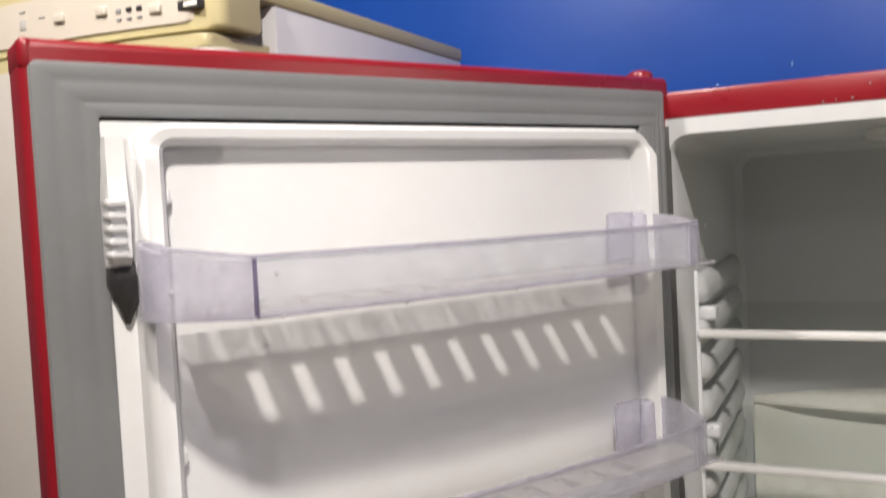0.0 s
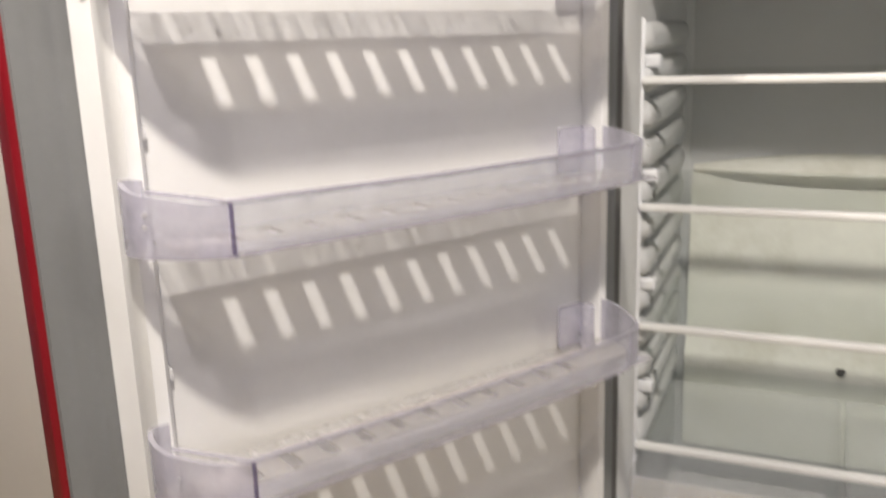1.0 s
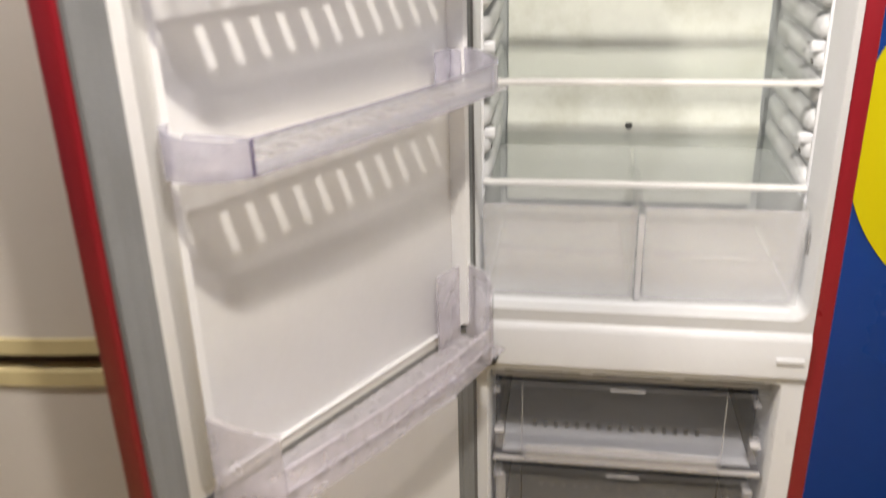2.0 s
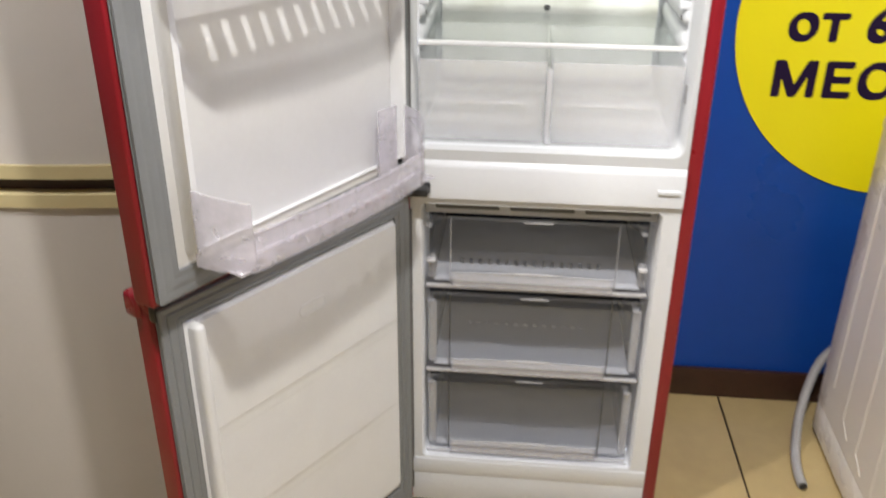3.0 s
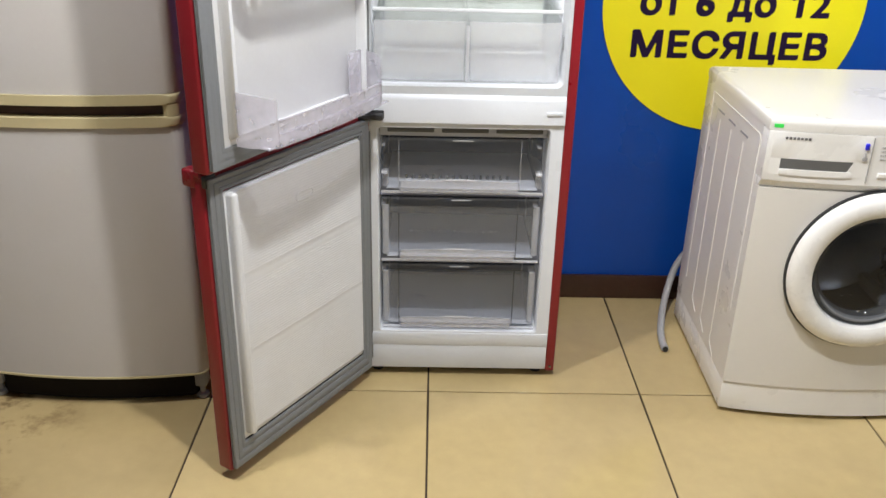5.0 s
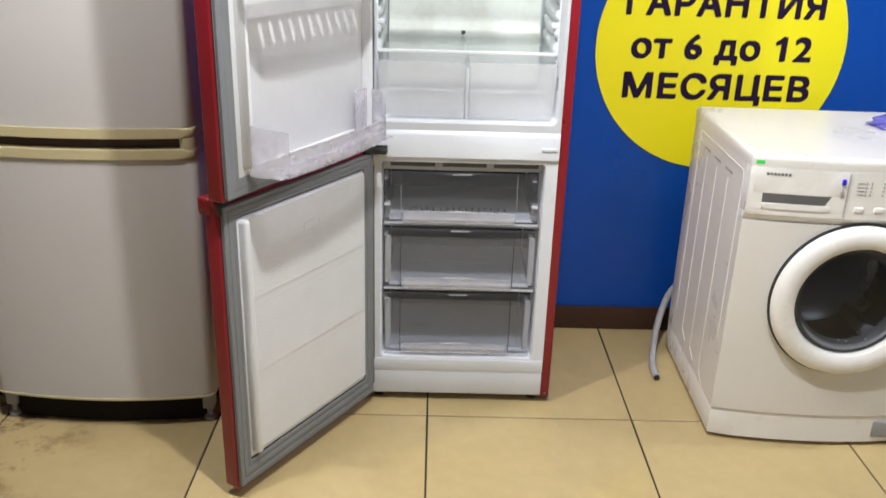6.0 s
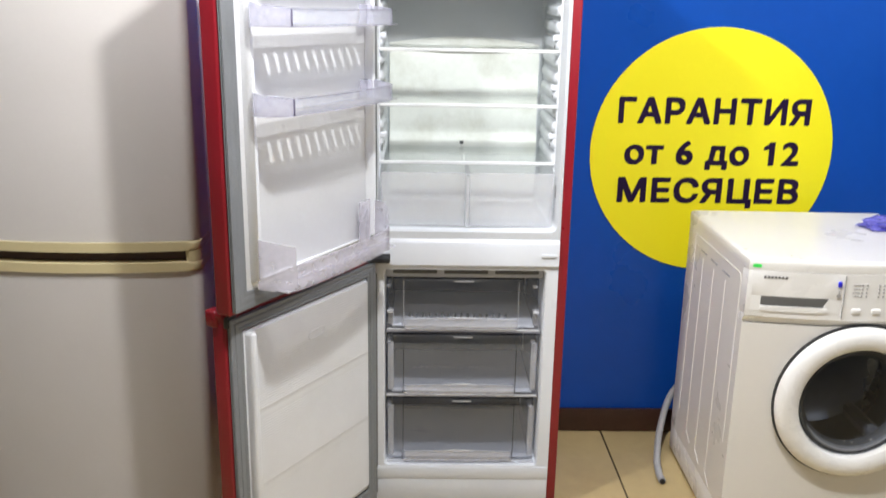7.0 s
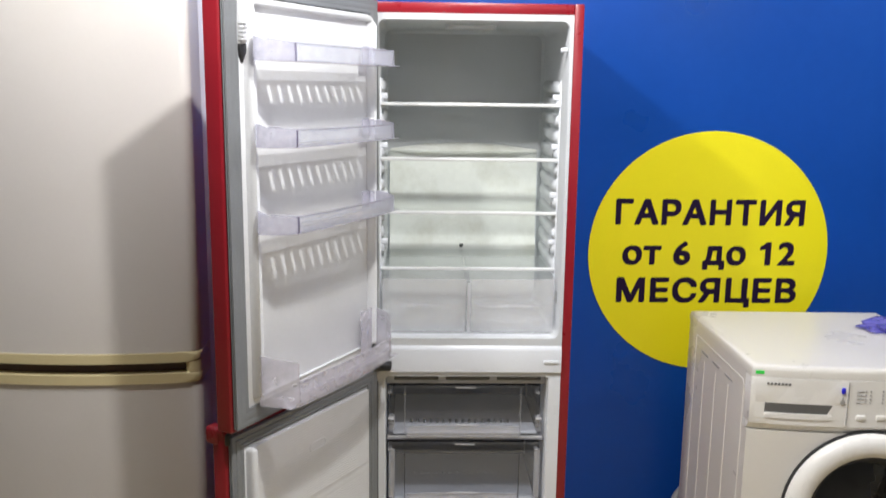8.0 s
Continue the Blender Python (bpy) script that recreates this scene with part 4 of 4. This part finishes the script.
for x, z, h in ((-0.703, 1.894, 0.012), (-0.703, 1.909, 0.002), (-0.672, 1.899, 0.002)):
    part("print_mark", slab(x - 0.005, x + 0.005, on_bow(x) - 0.0012, on_bow(x) + 0.004, z - h / 2, z + h / 2, 0.0005), PRINT, old)

# ---- washing machine ----
WM = pose(0.981, -0.166, 0.0, 0, 0, -1.2)
washer = thing("washing_machine", "white front-loading washing machine, door shut", "washing machine", WM)


def belly(x, out=0.0):
    return -0.030 * (1 - ((x - 0.3) / 0.3) ** 2) - out


def front_outline(x0, x1, y1, out=0.0, k=16):
    return [(x0 + (x1 - x0) * i / k, belly(x0 + (x1 - x0) * i / k, out)) for i in range(k + 1)] + [(x1, y1), (x0, y1)]


b = prism(front_outline(0.0, 0.60, 0.545), 0.102, 0.672)
# the front sheet has a round opening for the porthole
C = (0.313, 0.462)
bmesh.ops.delete(b, geom=[f for f in b.faces if all(abs(v.co.y - belly(v.co.x)) < 1e-6 for v in f.verts)], context="FACES")
corners = [math.atan2(z - C[1], x - C[0]) % (2 * math.pi) for x in (0.0, 0.60) for z in (0.102, 0.672)]
rings = [[] for _ in range(9)]
for a in sorted(corners + [2 * math.pi * (k + 0.31) / 72 for k in range(72)]):
    dx, dz = math.cos(a), math.sin(a)
    reach = min(((0.60 if dx > 0 else 0.0) - C[0]) / dx, ((0.672 if dz > 0 else 0.102) - C[1]) / dz)
    for k, ring in enumerate(rings):
        r = 0.151 + (reach - 0.151) * k / 8
        ring.append((C[0] + dx * r, belly(C[0] + dx * r), C[1] + dz * r))
loops(rings, False, False, bm=b)
slab(0.0, 0.60, 0.034, 0.545, 0.6721, 0.8245, bm=b)
part("body", b, ENAMEL, washer, "white enamelled body")
part("kick_plate", prism(front_outline(0.001, 0.599, 0.544, -0.004), 0.014, 0.1005, 0.004), PANEL, washer, "white plastic kick plate")
part("filter_flap", slab(0.46, 0.56, -0.021, -0.004, 0.030, 0.082, 0.004), GREYPLASTIC, washer)
part("underside", slab(0.02, 0.58, 0.02, 0.50, 0.004, 0.014), BLACK, washer)
for x in (0.05, 0.55):
    for y in (0.05, 0.47):
        part("foot", turned(lathe([(0.02, 0), (0.022, 0.004), (0.022, 0.010), (0.014, 0.013)], 16), pose(x, y, 0.0005, 90)), BLACK, washer)
b = prism(front_outline(0.0, 0.60, 0.033, 0.009), 0.694, 0.8185, 0.003, 2)
panel = part("control_panel", b, PANEL, washer, "white plastic control panel")
part("panel_lip", loops([[(x, y, z) for x, y in front_outline(0.0, 0.60, 0.033, out)] for out, z in ((0.009, 0.6938), (0.0070, 0.6910), (0.0015, 0.6840), (-0.004, 0.6770), (-0.006, 0.6735))]), PANEL, washer, "rounded underside of the control panel")
rings = []
for inset, z in ((0.0, 0.8195), (0.0, 0.836), (0.0015, 0.842), (0.005, 0.847), (0.011, 0.8495), (0.020, 0.850)):
    rings.append([(0.3 + (x - 0.3) * (1 - inset / 0.3), 0.26 + (y - 0.26) * (1 - inset / 0.26), z) for x, y in front_outline(-0.0006, 0.6006, 0.550, 0.007)])
b = loops(rings)
part("worktop", b, ENAMEL, washer, "white worktop")
# detergent drawer with a recessed grip
def face(x0, x1, z0, z1, out, r=0.002, bm=None):
    return prism([(x, y) for x, y in front_outline(x0, x1, 0.0, out, 8)], z0, z1, r, bm=bm)


drw = part("detergent_drawer", face(0.012, 0.238, 0.7515, 0.8165, 0.0093, 0.0002), PANEL, washer, "white detergent drawer front")
part("drawer_cheek", face(0.012, 0.036, 0.7105, 0.7513, 0.0093, 0.0), PANEL, drw)
part("drawer_cheek", face(0.204, 0.238, 0.7105, 0.7513, 0.0093, 0.0), PANEL, drw)
# nearly flush face; the shade of the recess is in its dark grey
part("grip_recess", face(0.0362, 0.2038, 0.7260, 0.7513, 0.0092, 0.0), SHADEGREY, drw, "grip recess with its shade in dark grey")
part("grip_lip", face(0.0362, 0.2038, 0.7105, 0.7257, 0.0122, 0.003), PANEL, drw)
part("grip_corner", loops([[(x, belly(0.198) - out, z) for x, z in ((0.2042, 0.7256), (0.2042, 0.7513), (0.1915, 0.7256))] for out in (0.0085, 0.0101)]), PANEL, drw)
for i in range(7):
    x = 0.038 + i * 0.0087
    part("print_bar", slab(x, x + 0.0060, belly(x) - 0.0115, belly(x) - 0.0095, 0.8000, 0.8058, 0.0004), DARKPRINT, drw)
part("mark", slab(0.222, 0.232, -0.0435, -0.036, 0.784, 0.800, 0.003), BLUELED, washer, "small blue mark")
b = turned(lathe([(0.006, 0), (0.006, 0.0015), (0.003, 0.002)], 12), pose(0.226, -0.0405, 0.762, 180))
slab(0.2245, 0.2275, -0.0425, -0.0405, 0.764, 0.776, bm=b)
part("mark", b, PRINT, washer, "small grey drop mark")
part("joint", slab(0.2395, 0.2408, -0.0415, -0.036, 0.70, 0.814), PRINT, washer)
for i in range(4):
    for j in range(4):
        x, z = 0.283 + i * 0.012 + (0.02 if i > 1 else 0), 0.789 - j * 0.010
        part("indicator_dot", slab(x, x + 0.004, belly(x) - 0.0112, belly(x) - 0.008, z, z + 0.004, 0.0005), PRINT, washer)
for j in range(4):
    part("scale_line", slab(0.262, 0.280, belly(0.27) - 0.0108, belly(0.27) - 0.008, 0.7905 - j * 0.010, 0.7915 - j * 0.010), GREYPLASTIC, washer)
for i in range(5):
    x = 0.265 + i * 0.052
    part("button", slab(x, x + 0.024, belly(x + 0.012) - 0.0130, belly(x + 0.012) - 0.006, 0.713, 0.727, 0.003, 3), PANEL, washer)
part("dial", turned(lathe([(0.034, 0.0), (0.034, -0.012), (0.030, -0.022), (0.012, -0.024)], 36), pose(0.50, -0.028, 0.765)), PANEL, washer, "white round dial")
part("sticker", face(0.009, 0.030, 0.8265, 0.8355, 0.0078, 0.0), GREEN, washer, "small green sticker")
# porthole
ring_pose = pose(C[0], belly(C[0]), C[1])
b = bmesh.new()
prof = [(0.215, 0.010), (0.215, -0.014), (0.209, -0.026), (0.194, -0.034), (0.170, -0.034), (0.157, -0.026), (0.152, -0.010), (0.152, 0.010)]
rings = [[b.verts.new((r * math.cos(2 * math.pi * j / 64), y, r * math.sin(2 * math.pi * j / 64))) for j in range(64)] for r, y in prof]
rings.append(rings[0])
for a, c in zip(rings, rings[1:]):
    for j in range(64):
        b.faces.new((a[j], a[(j + 1) % 64], c[(j + 1) % 64], c[j]))
ring = part("door_ring", turned(b, ring_pose), PANEL, washer, "white plastic porthole ring")


def ring_skin(profile, k=64, close=False):
    return turned(loops([[(r * math.cos(2 * math.pi * j / k), y, r * math.sin(2 * math.pi * j / k)) for j in range(k)] for r, y in profile], False, close), ring_pose)


part("ring_gap", ring_skin([(0.2195, 0.002), (0.2195, -0.006), (0.214, -0.007), (0.152, -0.005), (0.1515, 0.004)]), BLACK, washer)
drum = part("drum", ring_skin([(0.149, 0.045), (0.150, 0.055), (0.186, 0.065), (0.187, 0.10), (0.185, 0.25), (0.160, 0.268), (0.060, 0.276), (0.030, 0.270)], close=True), DRUM, washer, "dark steel drum behind the glass")
for a in (20, 140, 260):
    b = loops([[(x * w, y, 0.187 - h) for x, h in ((-0.026, -0.004), (-0.014, 0.026 * w), (0.0, 0.034 * w), (0.014, 0.026 * w), (0.026, -0.004))] for y, w in ((0.075, 0.4), (0.09, 1.0), (0.235, 1.0), (0.250, 0.4))])
    part("lifter", turned(b, ring_pose @ Matrix.Rotation(radians(a), 4, "Y")), GREYPLASTIC, drum, "grey plastic lifter")
b = turned(lathe([(0.1525, -0.012), (0.130, -0.018), (0.105, -0.023), (0.06, -0.027), (0.015, -0.028)], 64), ring_pose)
part("door_glass", b, BOWL, ring, "dark domed door glass")
# seal coloured in its shaded tone; the lit part is the fold below
part("door_seal", ring_skin([(0.1512, -0.006), (0.149, -0.012), (0.143, -0.011), (0.134, 0.0), (0.127, 0.012), (0.126, 0.022), (0.134, 0.030), (0.150, 0.046)]), SHADEGREY, washer, "grey rubber door seal")
# polished beads added as glints on the lower glass
for dx, dz, r in ((-0.070, -0.062, 0.0022), (-0.048, -0.058, 0.0022), (-0.020, -0.105, 0.003), (0.0, -0.108, 0.003), (0.028, -0.080, 0.0025), (-0.072, -0.112, 0.002), (0.05, -0.10, 0.003), (0.012, -0.092, 0.002)):
    b = bmesh.new()
    bmesh.ops.create_icosphere(b, subdivisions=2, radius=r)
    part("drop", turned(b, ring_pose @ pose(dx, -0.0225, dz)), GLINT, ring, "polished bead added for a glint in the glass")
# seal fold below, behind the glass; the light it catches is in its colour
for r0, r1, a0, a1, lift in ((0.128, 0.147, 205, 335, 0.0145),):
    b = bmesh.new()
    inner, crest, outer = [], [], []
    for k in range(29):
        a = radians(a0 + (a1 - a0) * k / 28)
        w = math.sin(math.pi * k / 28) ** 0.6
        mid = (r0 + r1) / 2
        for row, r, y in ((inner, mid - (mid - r0) * w, -0.0085), (crest, mid, -lift), (outer, mid + (r1 - mid) * w, -0.0095)):
            row.append(b.verts.new((r * math.cos(a), y, r * math.sin(a))))
    for k in range(28):
        b.faces.new((inner[k], inner[k + 1], crest[k + 1], crest[k]))
        b.faces.new((crest[k], crest[k + 1], outer[k + 1], outer[k]))
    part("lit_seal_fold", turned(b, ring_pose), HOSE, washer, "fold of the rubber seal, coloured lighter where lit")
# embossed lines on the side sheet: a frame, upright ribs with slanted feet and short dashes above
part("side_line", tube([(0.0, 0.468, 0.19), (0.0, 0.468, 0.792), (0.0, 0.052, 0.792), (0.0, 0.040, 0.780), (0.0, 0.040, 0.30)], 0.0016, 6), ENAMEL, washer)
for y, foot in ((0.375, 0.165), (0.270, 0.150), (0.160, 0.135)):
    part("side_rib", tube([(0.0, y - 0.045, foot - 0.026), (0.0, y, foot), (0.0, y, 0.735)], 0.0016, 6), ENAMEL, washer)
    part("side_slot", slab(-0.0008, 0.004, y - 0.032, y + 0.032, 0.754, 0.759, 0.0004), GREYPLASTIC, washer, "narrow dark slot")

# drain hose lying beside the washer
path = spline([(1.085, 0.44, 0.31), (1.040, 0.44, 0.235), (0.992, 0.43, 0.165), (0.952, 0.37, 0.07), (0.925, 0.28, 0.020), (0.911, 0.20, 0.0122), (0.909, 0.148, 0.012)], 10)
hose = thing("drain_hose", "grey rubber drain hose lying on the tiles beside the washing machine", "hose")
b = tube(path, [0.0112 + 0.0005 * (i % 2) for i in range(len(path))], 14)
part("hose_wall", b, HOSE, hose)
part("hose_mouth", turned(lathe([(0.0085, 0), (0.0085, -0.003), (0.002, -0.003)], 14), pose(0.909, 0.1475, 0.012)), BLACK, hose, "dark open hose end")

# crumpled blue film on the washer
film_ = thing("plastic_film", "crumpled translucent blue plastic film on the washing machine", "packaging")
rng = random.Random(4)
b = bmesh.new()
bmesh.ops.create_icosphere(b, subdivisions=4, radius=1.0)
for v in b.verts:
    q = noise.noise(v.co * 2.2) * 0.45 + noise.noise(v.co * 5.0) * 0.18
    v.co *= 1 + q
    v.co = Vector((v.co.x * 0.085, v.co.y * 0.055, max(v.co.z, -0.5) * 0.024))
part("film", turned(b, pose(1.528, 0.15, 0.8635)), BLUEPLASTIC, film_)

# ---- round guarantee sign on the wall ----
sign = thing("wall_sign", "round yellow vinyl sign with dark purple lettering on the blue wall", "sign")
part("disc", turned(lathe([(0.4015, 0), (0.4015, -0.0015), (0.401, -0.002), (0.2, -0.002)], 128), pose(1.0825, WALL - 0.0008, 1.012)), YELLOW, sign, "yellow vinyl disc")


def outlines(text):
    """The closed outlines of a line of text in the built-in font, as arrays of points."""
    curve = bpy.data.curves.new("letters", "FONT")
    curve.body, curve.size, curve.space_character = text, 1.0, 1.10
    tmp = bpy.data.objects.new("letters", curve)
    scene.collection.objects.link(tmp)
    bpy.context.view_layer.update()
    out = []
    for sp in tmp.to_curve(bpy.context.evaluated_depsgraph_get()).splines:
        pts, bz = [], sp.bezier_points
        for i in range(len(bz)):
            p, q = bz[i], bz[(i + 1) % len(bz)]
            for k in range(8):
                t = k / 8
                c = (1 - t) ** 3 * p.co + 3 * t * (1 - t) ** 2 * p.handle_right + 3 * t * t * (1 - t) * q.handle_left + t ** 3 * q.co
                pts.append((c.x, c.y))
        out.append(np.array(pts))
    tmp.to_curve_clear()
    bpy.data.objects.remove(tmp)
    return out


def lettering(text, x0, x1, base, height, fat=0.036, cell=0.009):
    """A line of bold letters on the sign, each a fine welded mesh of its own."""
    glyphs = []
    for q in sorted(outlines(text), key=lambda q: q[:, 0].min()):
        if glyphs and q[:, 0].min() < max(r[:, 0].max() for r in glyphs[-1]) - 0.01:
            glyphs[-1].append(q)
        else:
            glyphs.append([q])
    for g in glyphs:
        if text[-2:] == "12" and len(g) == 1 and np.ptp(g[0][:, 0]) < 0.12:
            # the flag of the digit one
            top, left = g[0][:, 1].max(), g[0][:, 0].min()
            flag = np.array([(left + 0.09, top), (left, top), (left - 0.05, top - 0.07), (left - 0.15, top - 0.13), (left - 0.15, top - 0.20), (left + 0.03, top - 0.12)])
            g.append(flag if sum(np.cross(np.c_[g[0], g[0][:, 0] * 0], np.roll(np.c_[g[0], g[0][:, 0] * 0], -1, 0))[:, 2]) * sum(np.cross(np.c_[flag, flag[:, 0] * 0], np.roll(np.c_[flag, flag[:, 0] * 0], -1, 0))[:, 2]) > 0 else flag[::-1])
    lo = min(q[:, 0].min() for g in glyphs for q in g) - fat
    hi = max(q[:, 0].max() for g in glyphs for q in g) + fat
    for g in glyphs:
        pts = np.concatenate(g)
        nx = int((np.ptp(pts[:, 0]) + 2 * fat) / cell) + 5
        nz = int((np.ptp(pts[:, 1]) + 2 * fat) / cell) + 5
        ox, oz = pts[:, 0].min() - fat - 2 * cell, pts[:, 1].min() - fat - 2 * cell
        px, pz = np.meshgrid(ox + cell * (np.arange(nx) + 0.5), oz + cell * (np.arange(nz) + 0.5), indexing="ij")
        wind = np.zeros(px.shape)
        for q in g:
            for (ax, az), (bx, bz) in zip(q, np.roll(q, -1, 0)):
                side = (bx - ax) * (pz - az) - (px - ax) * (bz - az)
                wind += ((az <= pz) & (bz > pz) & (side > 0)) * 1.0 - ((az > pz) & (bz <= pz) & (side < 0)) * 1.0
        solid = np.abs(wind) > 0.5
        for _ in range(round(fat / cell)):
            wide = solid.copy()
            for ax, step in ((0, 1), (0, -1), (1, 1), (1, -1)):
                wide |= np.roll(solid, step, ax)
            solid = wide
            wide = solid.copy()
            for ax, step in ((0, 1), (0, -1), (1, 1), (1, -1)):
                wide |= np.roll(solid, step, ax) & np.roll(solid, step, 1 - ax)
            solid = wide
        b = bmesh.new()
        at = {}
        for i, j in zip(*np.nonzero(solid)):
            quad = []
            for ci, cj in ((i, j), (i + 1, j), (i + 1, j + 1), (i, j + 1)):
                if (ci, cj) not in at:
                    at[ci, cj] = b.verts.new((x0 + (ox + cell * ci - lo) / (hi - lo) * (x1 - x0), WALL - 0.0035, base + (oz + cell * cj + fat) / (0.73 + 2 * fat) * height))
                quad.append(at[ci, cj])
            b.faces.new(quad)
        for _ in range(2):
            edge = {v: [e.other_vert(v).co.copy() for e in v.link_edges if e.is_boundary] for v in b.verts if v.is_boundary}
            for v, ends in edge.items():
                v.co = v.co * 0.5 + sum(ends, Vector()) / len(ends) * 0.5
        data = bpy.data.meshes.new("letter")
        b.to_mesh(data)
        b.free()
        data.materials.append(INK)
        new("letter", data).parent = sign


lettering("ГАРАНТИЯ", 0.766, 1.397, 1.104, 0.087)
lettering("от 6 до 12", 0.795, 1.376, 0.970, 0.084)
lettering("МЕСЯЦЕВ", 0.780, 1.390, 0.841, 0.086)

# ---- dark box added for the shadowed gap beside the old refrigerator ----
cabinet = thing("gap_box", "dark box added for the shadowed gap beside the old refrigerator", "cabinet")
part("body", slab(-1.66, -1.110, -0.02, 0.45, 0.06, 0.74, 0.006), BASEBOARD, cabinet)
part("base", slab(-1.64, -1.116, -0.03, 0.44, 0.002, 0.06), SHADEDBASE, cabinet)

# ---- floor tiles ----
PITCH = 0.610
b = slab(0.0025, PITCH - 0.0025, 0.0025, PITCH - 0.0025, -0.010, 0.0, 0.0012, 1)
first = part("tile", b, TILE, floor)
tile_mesh = first.data
dirty_dim_mesh = tile_mesh.copy()
dirty_dim_mesh.materials.clear()
dirty_dim_mesh.materials.append(DIRTYDIM)
bpy.data.objects.remove(first)
for i in range(-6, 5):
    for j in range(-8, 1):
        t_ = new("tile", dirty_dim_mesh if i in (-3, -2) and j > -3 else tile_mesh)
        t_.parent = floor
        t_.location = (0.1707 + i * PITCH, -0.0873 + j * PITCH, 0.0)
